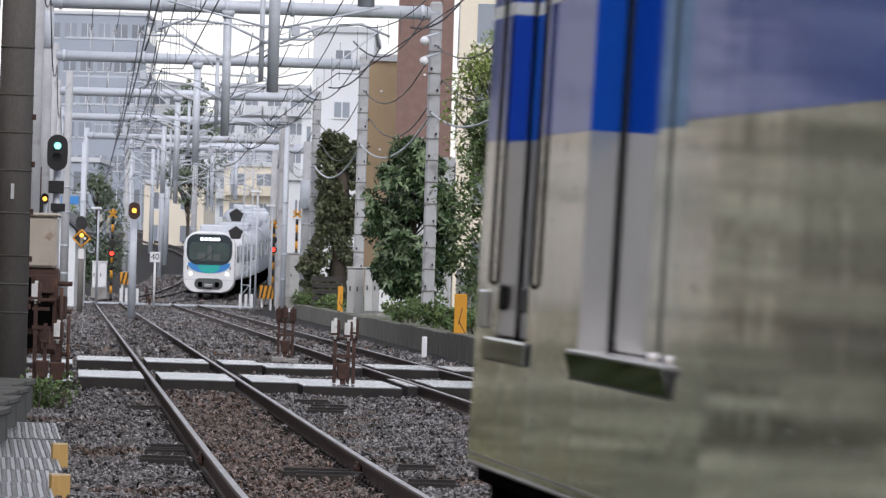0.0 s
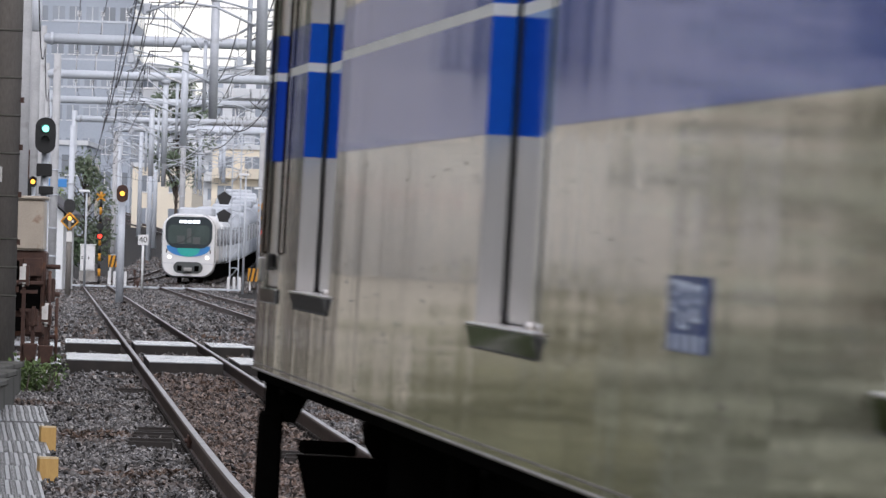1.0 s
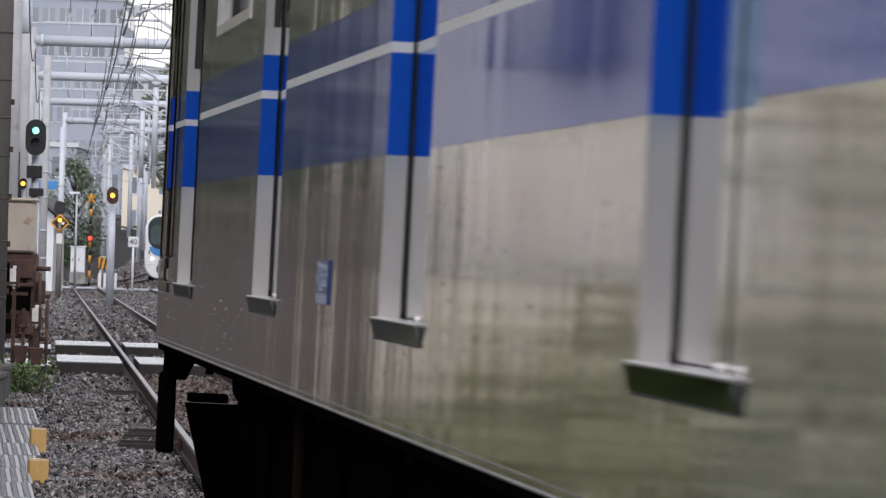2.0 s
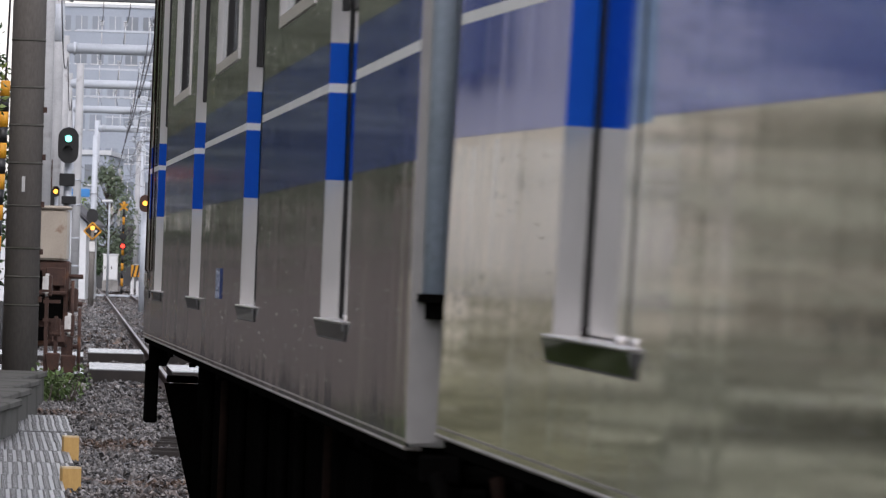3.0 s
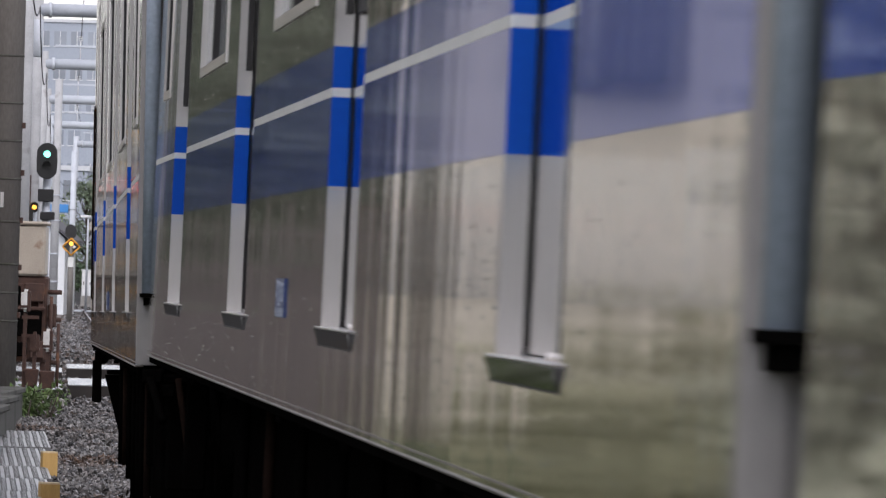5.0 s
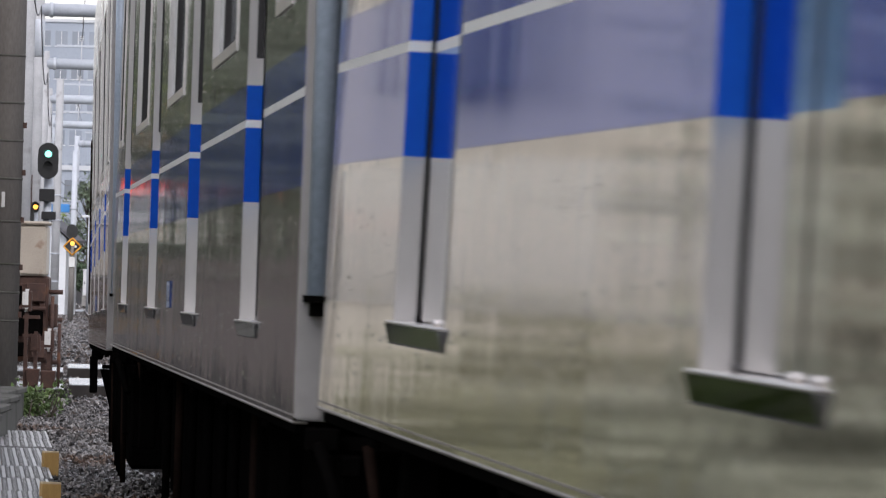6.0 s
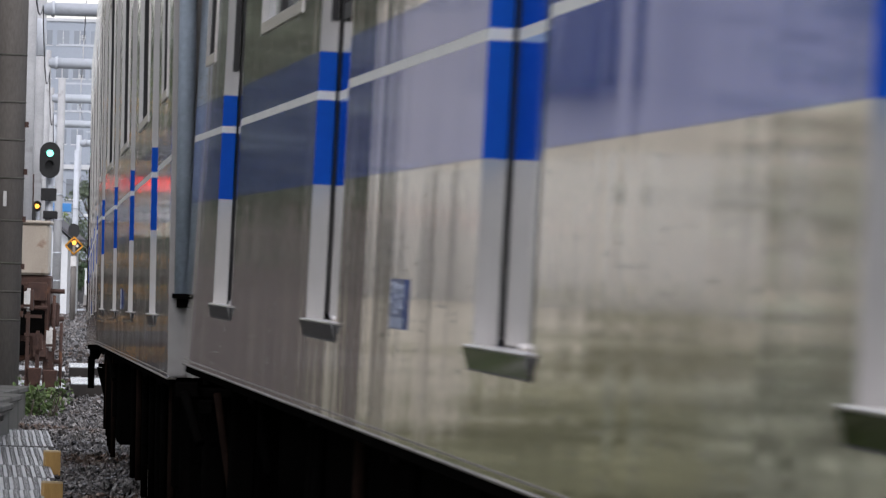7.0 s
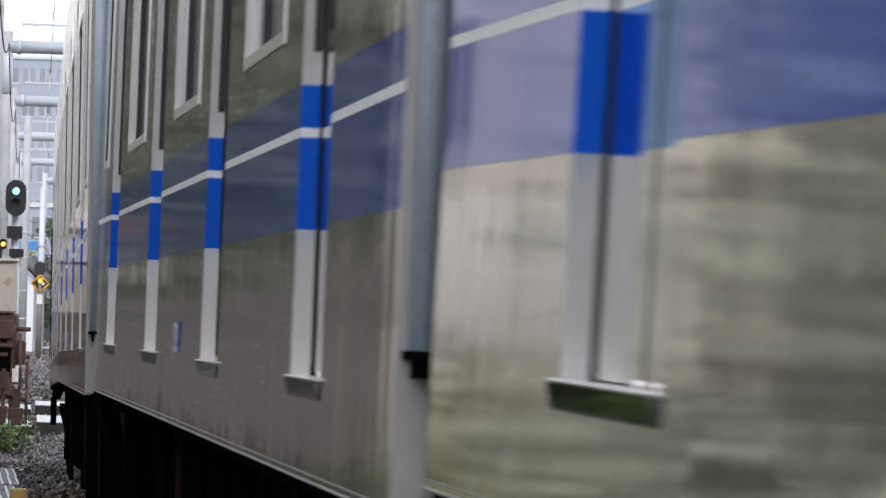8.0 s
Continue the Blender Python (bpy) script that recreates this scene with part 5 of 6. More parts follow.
def lattice_mast(s, off, h):
    ob = root("lattice_mast", "slim pale lattice signal mast", "mast", "", on_line(s, off, 0))
    for x in (-0.2, 0.2):
        part("upright", bm_box(x - 0.03, -0.03, -0.2, x + 0.03, 0.03, h), FAR_STEEL, ob)
    n = int(h / 0.45)
    for k in range(n):
        bm = bmesh.new()
        z = k * 0.45
        tube(bm, (-0.17, 0, z), (0.17, 0, z + 0.45 if k % 2 else z), 0.02, 0.02, 6)
        part("rung", bm, FAR_STEEL, ob)


PENTAGON = [(0.36 * math.sin(2 * math.pi * k / 5), 0.34 * math.cos(2 * math.pi * k / 5)) for k in range(5)][::-1]

green_signal = signal(165, -2.24, 3.92, 0.46, 0.80, ((0.15, GREEN_LAMP), (-0.10, BLACK_PAINT)), "black oval railway signal showing green", mast_to=-0.2, mast_r=0.09)
for x0, x1, z0, z1 in ((-0.18, 0.16, 3.02, 3.30), (-0.42, -0.20, 2.35, 2.95), (-0.12, 0.20, 2.62, 2.80), (-0.30, -0.02, 1.90, 2.20)):
    part("relay_box", bm_box(x0, 0.02, z0, x1, 0.15, z1), BLACK_PAINT, green_signal, "small black relay box on the mast", bevel=0.015)
ladder = bmesh.new()
for x in (-0.62, -0.36):
    box(ladder, x - 0.012, 0.22, -0.2, x + 0.012, 0.26, 3.6)
for k in range(12):
    box(ladder, -0.608, 0.23, 0.1 + 0.29 * k, -0.372, 0.25, 0.125 + 0.29 * k)
part("ladder", ladder, RUST, green_signal, "dark narrow ladder")
cyl = bmesh.new()
tube(cyl, (0, 0, 0), (0, 0, 0.95), 0.15, 0.15, 16)
thing("line_transformer", cyl, GALV, "grey cylinder transformer on the gantry column", "transformer", at=on_line(190, -2.65, 6.95), bevel=0.02)
signal(230, -0.02, 3.23, 0.36, 0.54, ((0.0, AMBER_LAMP),), "rust-red oval signal showing amber", plate=RUST)
bm = bmesh.new()
tube(bm, (0, 0, -0.2), (0, 0, 3.5), 0.12, 0.11, 10)
thing("signal_mast", bm, GALV, "grey steel mast behind the amber signal", "mast", at=on_line(230.5, -0.02))
diamond = sign_on_post("diamond_signal", "black diamond signal plate with yellow rim and amber lamp", 260, -1.6, 2.46, ((0, -0.30), (0.30, 0), (0, 0.30), (-0.30, 0)), BLACK_PAINT, 0.10, POLE_CONC, YELLOW)
for dx, dz, r in ((0.0, 0.11, 0.075), (0.11, 0.0, 0.05)):
    bm = bmesh.new()
    tube(bm, (dx, -0.06, 2.46 + dz), (dx, -0.0205, 2.46 + dz), r, r, 14)
    part("lamp", bm, AMBER_LAMP if r > 0.06 else LENS_WHITE, diamond, "lit amber lamp" if r > 0.06 else "")
part("notice", bm_box(-0.10, -0.06, 1.75, 0.10, -0.055, 2.1), LENS_WHITE, diamond)
signal(262, -1.62, 3.0, 0.40, 0.5, (), "dark unlit signal head beside the line")
signal(150, -2.42, 2.75, 0.14, 0.22, ((0.0, AMBER_LAMP),), "small dark repeater signal showing amber", mast_to=-0.2, mast_r=0.04)
speed_sign()
crossing_warning(340, -0.25, 4.2, 2.17)
crossing_warning(352, 7.2, 4.0, 2.6)
crossing_warning(345, 8.2, 4.5, 1.9)
hazard_board(345, 0.42, 1.05, 0.6, 0.55)
hazard_board(338, 6.8, 0.62, 0.6, 0.6)
cabinet(346, -0.85, 0.66, 1.35, 0.6, 0.4, WHITE_PAINT, "white trackside cabinet beside the crossing")
lattice_mast(350, 5.95, 7.7)
for z in (4.13, 3.31):
    sign_on_post("pentagon_board", "black pentagonal signal back board on the mast", 349.5, 5.40, z, PENTAGON, BLACK_PAINT, 0, None)
lamp_post(330, 6.15, 5.0)
lamp_post(350, 7.1, 4.6)
lamp_post(310, -0.9, 3.9)
cabinet(330, 7.66, 0.88, 2.1, 0.8, 0.25, GREY_BOX, "tall pale grey relay cabinet with double doors")
cabinet(232, 6.92, 0.5, 1.45, 0.5, 0.2, GREY_BOX, "grey steel trackside cabinet beside a column", legs=False)
cabinet(231, 7.42, 0.52, 1.35, 0.5, 0.3, GREY_BOX, "grey steel trackside cabinet on a concrete plinth", legs=False)
cabinet(226, 7.85, 0.85, 0.85, 0.6, 0.35, WHITE_PAINT, "low white cabinet among shrubs", legs=False)
cabinet(185, 7.95, 0.6, 1.3, 0.5, 0.3, GREY_BOX, "grey cabinet under the tree", legs=False)
yellow_post(250, 7.1, 1.12, 0.17)
yellow_post(148, 5.88, 1.14, 0.25)
thing("marker_stone", bm_box(-0.05, -0.05, -0.2, 0.05, 0.05, 0.26), WHITE_PAINT, "small white boundary marker", "marker", at=on_line(143, 4.95), bevel=0.01)
for k in range(3):
    thing("marker_stone", bm_box(-0.06, -0.06, -0.2, 0.06, 0.06, 0.5), WHITE_PAINT, "small white boundary marker", "marker", "white markers", at=on_line(336 + 2 * (k % 3), 5.6 + 0.28 * k), bevel=0.01)
for k in range(4):
    thing("marker_stone", bm_box(-0.06, -0.06, -0.2, 0.06, 0.06, 0.6), WHITE_PAINT, "small white boundary marker", "marker", "white markers", at=on_line(342, 0.2 + 0.25 * k), bevel=0.01)


def kerb_wall():
    ob = root("retaining_kerb", "low mossy concrete retaining kerb along the track", "retaining wall", "", pose(0, 0, 0))
    for k in range(19):
        s0, s1 = 125 + 8.5 * k, 125 + 8.5 * (k + 1) - 0.04
        off = 5.75 + (s0 - 125) * 0.0066
        c = side_x((s0 + s1) / 2) + off
        bm = bmesh.new()
        box(bm, -0.14, s0 - (s0 + s1) / 2, -0.3, 0.14, s1 - (s0 + s1) / 2, 0.29 + 0.012 * (k % 3))
        blk = part("kerb_block", bm, KERB_CONC, ob, bevel=0.015)
        blk.matrix_local = pose(c, (s0 + s1) / 2, 0, 0, 0, 2.6)


kerb_wall()
bm = bmesh.new()
for k in range(38):
    s0, s1 = 125 + 5 * k, 130 + 5 * k
    o0, o1 = 5.9 + (s0 - 125) * 0.0066, 5.9 + (s1 - 125) * 0.0066
    vs = [bm.verts.new((side_x(s) + o, s, 0.22)) for s, o in ((s0, o0), (s0, 30), (s1, 30), (s1, o1))]
    bm.faces.new(vs)
bmesh.ops.remove_doubles(bm, verts=bm.verts[:], dist=0.001)
EARTH = mat("weedy_earth", (0.09, 0.085, 0.05), (0.07, 0.10, 0.035), rough=0.9, scale=1.5, fine=12, bump=0.4)
thing("bank", bm, EARTH, "raised weedy earth behind the kerb", "ground", kind="structure")

# ---------------------------------------------------------------- plants
def leaf_cloud(centres, n, size, rng, flat=0.5, out=0.6):
    """Folded leaves round the given (centre, radius) clumps, as vertex and face lists."""
    cs = np.array([c for c, r in centres])
    rs = np.array([r for c, r in centres])
    pick = rng.integers(0, len(cs), n)
    d = rng.normal(size=(n, 3))
    d /= np.linalg.norm(d, axis=1)[:, None]
    pos = cs[pick] + d * (rs[pick] * rng.uniform(0.35, 1.0, n) ** 0.6)[:, None]
    ax = d * out + rng.normal(size=(n, 3)) * 0.6
    ax[:, 2] -= 0.15
    ax /= np.linalg.norm(ax, axis=1)[:, None]
    sd = np.cross(ax, rng.normal(size=(n, 3)))
    sd /= np.linalg.norm(sd, axis=1)[:, None]
    nm = np.cross(ax, sd)
    L = size * rng.uniform(0.6, 1.35, n)
    W = L * rng.uniform(0.16, 0.26, n) * (flat * 2)
    a = pos
    m = pos + ax * (L * 0.5)[:, None]
    t = pos + ax * L[:, None] - nm * (L * 0.15)[:, None]
    l = m + sd * W[:, None] + nm * (W * 0.35)[:, None]
    r = m - sd * W[:, None] + nm * (W * 0.35)[:, None]
    v = np.stack([a, l, t, r], axis=1).reshape(-1, 3)
    k = 4 * np.arange(n)[:, None]
    f = np.concatenate([k + np.array([[0, 1, 2]]), k + np.array([[0, 2, 3]])])
    return v.tolist(), f.tolist()


def leaves(name, parent, centres, n, size, material, seed, flat=0.5, label=""):
    v, f = leaf_cloud(centres, n, size, np.random.default_rng(seed), flat)
    me = bpy.data.meshes.new(name)
    me.from_pydata(v, [], f)
    me.materials.append(material)
    ob = new(name, me)
    ob.parent = parent
    if label:
        ob["label"] = label
    return ob


def shoots(name, parent, centres, n, size, material, seed):
    """Rosettes of long drooping leaves at the ends of the twigs."""
    rng = np.random.default_rng(seed)
    cs, rs = np.array([c for c, q in centres]), np.array([q for c, q in centres])
    pick = rng.integers(0, len(cs), n)
    d = rng.normal(size=(n, 3))
    d[:, 2] = np.abs(d[:, 2]) * 0.8 + 0.1
    d /= np.linalg.norm(d, axis=1)[:, None]
    tip = cs[pick] + d * rs[pick][:, None] * 1.02
    each = 9
    tip, axis = np.repeat(tip, each, 0), np.repeat(d, each, 0)
    out = rng.normal(size=tip.shape)
    out -= axis * np.sum(out * axis, axis=1)[:, None]
    out /= np.linalg.norm(out, axis=1)[:, None]
    ax = out + axis * rng.uniform(0.1, 0.9, len(tip))[:, None]
    ax /= np.linalg.norm(ax, axis=1)[:, None]
    sd = np.cross(ax, axis)
    sd /= np.linalg.norm(sd, axis=1)[:, None]
    L = (size * rng.uniform(0.6, 1.2, len(tip)))[:, None]
    W = L * 0.13
    mid = tip + ax * L * 0.5
    end = tip + ax * L - np.array([[0, 0, 1.0]]) * L * 0.22
    v = np.stack([tip, mid + sd * W, end, mid - sd * W], axis=1).reshape(-1, 3)
    k = 4 * np.arange(len(tip))[:, None]
    f = np.concatenate([k + np.array([[0, 1, 2]]), k + np.array([[0, 2, 3]])])
    me = bpy.data.meshes.new(name)
    me.from_pydata(v.tolist(), [], f.tolist())
    me.materials.append(material)
    ob = new(name, me)
    ob.parent = parent
    ob["label"] = "paler new leaves in rosettes"
    return ob


def tree(s, off, z0, height, width, seed, material, label, n, leaf, low=0.15, lean=0.0, tips=0):
    rng = random.Random(seed)
    ob = root("tree", label, "tree", "trackside trees", on_line(s, off, z0))
    limbs = bmesh.new()
    tube(limbs, (0, 0, -0.3), (0.05, 0.02, height * 0.45), 0.13, 0.09, 10)
    tube(limbs, (0.05, 0.02, height * 0.45), (lean, 0, height * 0.9), 0.09, 0.03, 8)
    clumps = []
    for k in range(80):
        u = rng.uniform(low, 1.0)
        a = rng.uniform(0, 2 * math.pi)
        prof = math.sin(math.pi * min(1, (u - low) / (1 - low) * 0.82 + 0.16)) ** 0.7
        r = width / 2 * prof * rng.uniform(0.45, 1.0)
        tip = Vector((lean * u + r * math.cos(a), r * math.sin(a), height * u))
        tube(limbs, (lean * u * 0.7, 0, height * max(0.1, u - 0.18)), tip, 0.03, 0.01, 5)
        clumps.append((tuple(tip), rng.uniform(0.20, 0.42) * width / 2.2))
    part("trunk", limbs, BARK, ob, "brown trunk with limbs")
    leaves("crown", ob, clumps, n, leaf, material, seed, 0.55, "dense leafy crown")
    if tips:
        shoots("new_growth", ob, clumps, tips, leaf * 1.5, LEAF_TIP, seed + 900)
    return ob


def shrub(s, off, z0, w, h, seed, material, label, n=700, leaf=0.12, name="shrub"):
    rng = random.Random(seed)
    ob = root(name, label, "shrub", "trackside shrubs", on_line(s, off, z0))
    clumps, bm = [], bmesh.new()
    for k in range(12):
        p = Vector((rng.uniform(-w / 2, w / 2), rng.uniform(-w / 2, w / 2), rng.uniform(0.2, 0.85) * h))
        clumps.append((tuple(p), 0.28 * min(w, h) * rng.uniform(0.7, 1.2)))
        tube(bm, (p.x * 0.3, p.y * 0.3, -0.1), p, 0.015, 0.006, 5)
    part("stem", bm, BARK, ob)
    leaves("foliage", ob, clumps, n, leaf, material, seed, 0.6)
    return ob


def ivy_wall():
    ob = root("ivy_stump", "tall ivy-covered trunk beside the track", "ivy", "", on_line(286, 8.25, 0.25))
    bm = bmesh.new()
    tube(bm, (0, 0, -0.3), (0.1, 0, 6.3), 0.35, 0.25, 10)
    part("trunk", bm, BARK, ob)
    rng = random.Random(9)
    cl = []
    for k in range(150):
        z = rng.uniform(0.2, 6.6)
        half = 0.72 if z > 2.6 else 0.95
        cl.append(((rng.uniform(-half, half) - (0.35 if z < 2.6 else 0.0), rng.uniform(-0.5, 0.5), z), rng.uniform(0.16, 0.34)))
    leaves("foliage", ob, cl, 17000, 0.14, LEAF_IVY, 9, 1.1, "dull green and brown ivy leaves")
    fence = root("wooden_fence", "weathered dark board fence at the foot of the ivy", "fence", "", on_line(282, 7.9, 0.2))
    for k in range(5):
        part("board", bm_box(-0.75, -0.02 + 0.003 * (k % 2), 0.05 + 0.24 * k, 0.35, 0.02, 0.23 + 0.24 * k), FENCE_DARK, fence)


tree(216, 7.9, 0.2, 5.2, 2.35, 21, LEAF_DARK, "dark glossy evergreen tree beside a steel column", 18000, 0.17, low=0.17, tips=560)
tree(180, 8.55, 0.2, 5.4, 3.0, 22, LEAF_MID, "leafy green tree overhanging the cabinet", 9000, 0.13, low=0.15, tips=300)
tree(181, 8.35, 0.3, 6.9, 2.6, 23, LEAF_LIGHT, "light green young tree with airy upper branches", 4200, 0.13, low=0.5)
ivy_wall()
for s, off, w, h, sd, m in ((196, 7.0, 1.1, 0.45, 1, GRASS), (203, 7.45, 1.4, 0.75, 2, GRASS), (187, 7.2, 0.9, 0.45, 3, GRASS), (172, 7.0, 1.2, 0.5, 4, GRASS), (160, 6.9, 1.0, 0.4, 5, GRASS),
                            (240, 7.6, 1.2, 0.5, 6, GRASS), (262, 7.4, 1.4, 0.5, 7, GRASS), (285, 7.2, 1.2, 0.5, 8, GRASS), (336, 8.4, 1.6, 2.2, 9, LEAF_IVY), (78.5, -1.98, 0.42, 0.42, 10, GRASS), (78.2, -2.15, 0.3, 0.3, 11, GRASS)):
    shrub(s, off, 0.25 if off > 0 else -0.18, w, h, sd, m, "low green weeds growing beside the track", 500 if off > 0 else 260, 0.14 if off > 0 else 0.07)
shrub(74, -2.95, 2.6, 0.55, 1.3, 31, LEAF_LIGHT, "green twigs hanging beside the pole", 160, 0.08, "branch_clump")
for k, (s, off, h) in enumerate(((330, -3.2, 5.2), (346, -3.8, 6.0), (372, -4.6, 6.5))):
    tree(s, off, 0.1, h, 2.8, 60 + k, LEAF_DARK if k else LEAF_LIGHT, "green tree behind the houses", 2600, 0.22)
tree(372, -1.7, 0.1, 6.0, 3.0, 64, LEAF_FAR, "green tree behind the poles, leaves paled for haze", 3000, 0.22, low=0.2)
tree(500, -1.3, 0.0, 12.0, 4.0, 65, LEAF_FAR, "tall grey-green tree in the haze", 2600, 0.35, low=0.4)
shrub(352, -2.2, 0.2, 1.6, 2.4, 71, LEAF_DARK, "dark green hedge by the crossing", 700, 0.2)


# ---------------------------------------------------------------- buildings
def building(x0, x1, y0, y1, z1, wall, label, storeys, cols, side_cols=0, win=(0.55, 0.5), roof=True, balcony=False, z0=-0.5):
    ob = root("building", label, "building", "buildings along the line", pose((x0 + x1) / 2, y0, 0))
    w, d = x1 - x0, y1 - y0
    part("wall", bm_box(-w / 2, 0, z0, w / 2, d, z1), wall, ob)
    if roof:
        part("roof", bm_box(-w / 2 - 0.15, -0.15, z1 + 0.002, w / 2 + 0.15, d + 0.15, z1 + 0.35), PALE_WALL, ob, "flat roof with parapet")
    sh = (z1 - 0.6) / storeys
    for i in range(storeys):
        zc = 0.6 + sh * (i + 0.5)
        for j in range(cols):
            cw = w / cols
            xc = -w / 2 + cw * (j + 0.5)
            a, b = cw * win[0] / 2, sh * win[1] / 2
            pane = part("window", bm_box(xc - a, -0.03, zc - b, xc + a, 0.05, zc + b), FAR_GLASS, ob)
            bm = bmesh.new()
            box(bm, xc - a - 0.06, -0.07, zc - b - 0.09, xc + a + 0.06, -0.031, zc - b)
            box(bm, xc - 0.03, -0.06, zc - b + 0.001, xc + 0.03, -0.031, zc + b)
            part("window_frame", bm, WHITE_PAINT, pane)
            if balcony:
                part("balcony", bm_box(xc - cw * 0.46, -0.9, zc - sh * 0.5, xc + cw * 0.46, -0.071, zc - sh * 0.15), wall, ob, bevel=0.02)
        for j in range(side_cols):
            cw = d / side_cols
            yc = cw * (j + 0.5)
            for sx in (-1, 1):
                xa, xb = (-w / 2 - 0.03, -w / 2 + 0.05) if sx < 0 else (w / 2 - 0.05, w / 2 + 0.03)
                part("window", bm_box(xa, yc - cw * win[0] / 2, zc - sh * win[1] / 2, xb, yc + cw * win[0] / 2, zc + sh * win[1] / 2), FAR_GLASS, ob)
    return ob


def brick_courses(x0, x1, y, z0, z1, parent):
    """Raised brick courses on a facade."""
    bm = bmesh.new()
    z = z0
    while z < z1:
        box(bm, x0, y - 0.012, z, x1, y - 0.001, z + 0.145)
        z += 0.16
    ob = part("brick_course", bm, BRICK_WALL, parent)
    ob["kind"] = "stuff"


building(-4.2, -2.45, 375, 392, 12.3, TAN_WALL, "tan rendered building with a plain track side", 4, 1, win=(0.0001, 0.0001))
brick = building(-2.4, 0.2, 350, 372, 15.5, BRICK_WALL, "red-brown brick building with horizontal courses", 5, 1, win=(0.0001, 0.0001))
brick_courses(-1.3, 1.3, 0.0, 0.0, 15.4, brick)
building(0.4, 6.5, 290, 325, 16.0, CREAM_WALL, "cream rendered apartment building", 5, 2, 5)
building(-1.2, 0.35, 296, 310, 5.9, WHITE_WALL, "small white annexe beside the cream building", 2, 1)
building(-7.8, -4.3, 430, 460, 15.5, WHITE_WALL, "tall plain white building", 5, 1, 4, win=(0.25, 0.3))
building(-7.2, -6.3, 345, 352, 5.8, WHITE_WALL, "narrow white building beside a pole", 2, 1, win=(0.3, 0.3))
building(-48, -33.2, 820, 850, 29.5, GREY_WALL, "grey-blue office tower in the haze", 8, 8, 4, win=(0.72, 0.45))
building(-34, -28.5, 860, 890, 23.0, PALE_WALL, "pale office building in the haze", 7, 3, 3, win=(0.7, 0.4))
building(-26.5, -20.5, 760, 790, 17.5, WHITE_WALL, "white apartment building in the haze", 6, 3, 3, balcony=True)
building(-21.5, -13.0, 700, 730, 19.0, PALE_WALL, "pale apartment building with balconies in the haze", 7, 4, 3, balcony=True)
building(-12.4, -8.5, 640, 670, 15.0, WHITE_WALL, "white narrow building in the haze", 5, 2, 3)
building(-24.5, -19.6, 610, 640, 8.6, CREAM_WALL, "cream house beyond the bend", 3, 2, 2)
building(-33.0, -26.0, 560, 585, 9.5, GREY_WALL, "grey-blue building beyond the houses", 3, 3, 2)
building(-19.5, -14.8, 660, 690, 11.0, CREAM_WALL, "cream apartment house with balconies", 4, 2, 2, balcony=True)
building(-9.0, -2.0, 560, 600, 12.0, PALE_WALL, "pale building behind the trees", 4, 3, 2)


def gable_house():
    ob = root("house", "white gabled house with dark roof beside the line", "house", "", pose(-17.3, 300, 0))
    bm = bmesh.new()
    prof = ((-2.6, -0.4), (2.55, -0.4), (2.55, 2.95), (0.6, 4.6), (-2.6, 4.6))
    lo = [bm.verts.new((x, 0, z)) for x, z in prof]
    hi = [bm.verts.new((x, 9, z)) for x, z in prof]
    bm.faces.new(lo)
    bm.faces.new(hi[::-1])
    for i in range(5):
        bm.faces.new((lo[i], lo[(i + 1) % 5], hi[(i + 1) % 5], hi[i]))
    part("wall", bm, WHITE_WALL, ob)
    bm = bmesh.new()
    sweep(bm, ((2.85, 2.80), (2.85, 2.92), (0.6, 4.85), (-2.7, 4.85), (-2.7, 4.72), (0.55, 4.72)), [(Vector((0, y, 0)), Vector((1, 0, 0)), Vector((0, 0, 1))) for y in (-0.35, 9.3)])
    part("roof", bm, SLATE, ob, "dark sloping roof")
    for x0, x1, z0, z1 in ((1.0, 1.45, 2.3, 3.1), (1.2, 2.0, 0.3, 1.0)):
        w = part("window", bm_box(x0, -0.03, z0, x1, 0.05, z1), FAR_GLASS, ob)
        part("window_frame", bm_box(x0 - 0.05, -0.06, z0 - 0.08, x1 + 0.05, -0.031, z0), GALV, w)
    for x in (1.55, 2.05):
        part("vent", bm_box(x - 0.07, -0.12, 1.95, x + 0.07, -0.0005, 2.07), GALV, ob, bevel=0.02)


gable_house()
tree(112, -3.75, -0.1, 5.2, 2.0, 91, LEAF_DARK, "dark tree behind the relay cabinet", 3000, 0.12)
blue_shed = thing("shed_sign", bm_box(-0.5, -0.05, 4.1, 0.35, 0.05, 4.45), TRAIN_BLUE, "blue panel above the house", "panel", at=pose(-15.6, 312, 0), bevel=0.02)
for s, off, h, r in ((290, 7.08, 6.6, 0.19), (318, -1.55, 6.8, 0.14), (300, 6.55, 7.4, 0.12), (395, 6.6, 8.0, 0.2), (410, -2.0, 8.0, 0.16), (440, 0.3, 9.0, 0.18), (460, 5.5, 8.5, 0.18), (268, -2.2, 8.5, 0.16)):
    bm = bmesh.new()
    tube(bm, (0, 0, -0.3), (0, 0, h), r, r * 0.85, 12)
    post = thing("line_pole", bm, COLUMN if r > 0.15 else FAR_STEEL, "pale weathered pole beside the line", "pole", "line poles", at=on_line(s, off))
    for z in (1.2, 2.2, 3.4, 4.3):
        bm = bmesh.new()
        tube(bm, (0, 0, z), (0, 0, z + 0.05), r + 0.012, r + 0.012, 12)
        part("clamp_band", bm, GALV, post)
bm = bmesh.new()
tube(bm, (0, 0, 0), (0, 0, 1.1), 0.24, 0.24, 14)
thing("pole_transformer", bm, GALV, "grey drum transformer on a pole", "transformer", at=on_line(289.6, 7.06, 4.0), bevel=0.02)
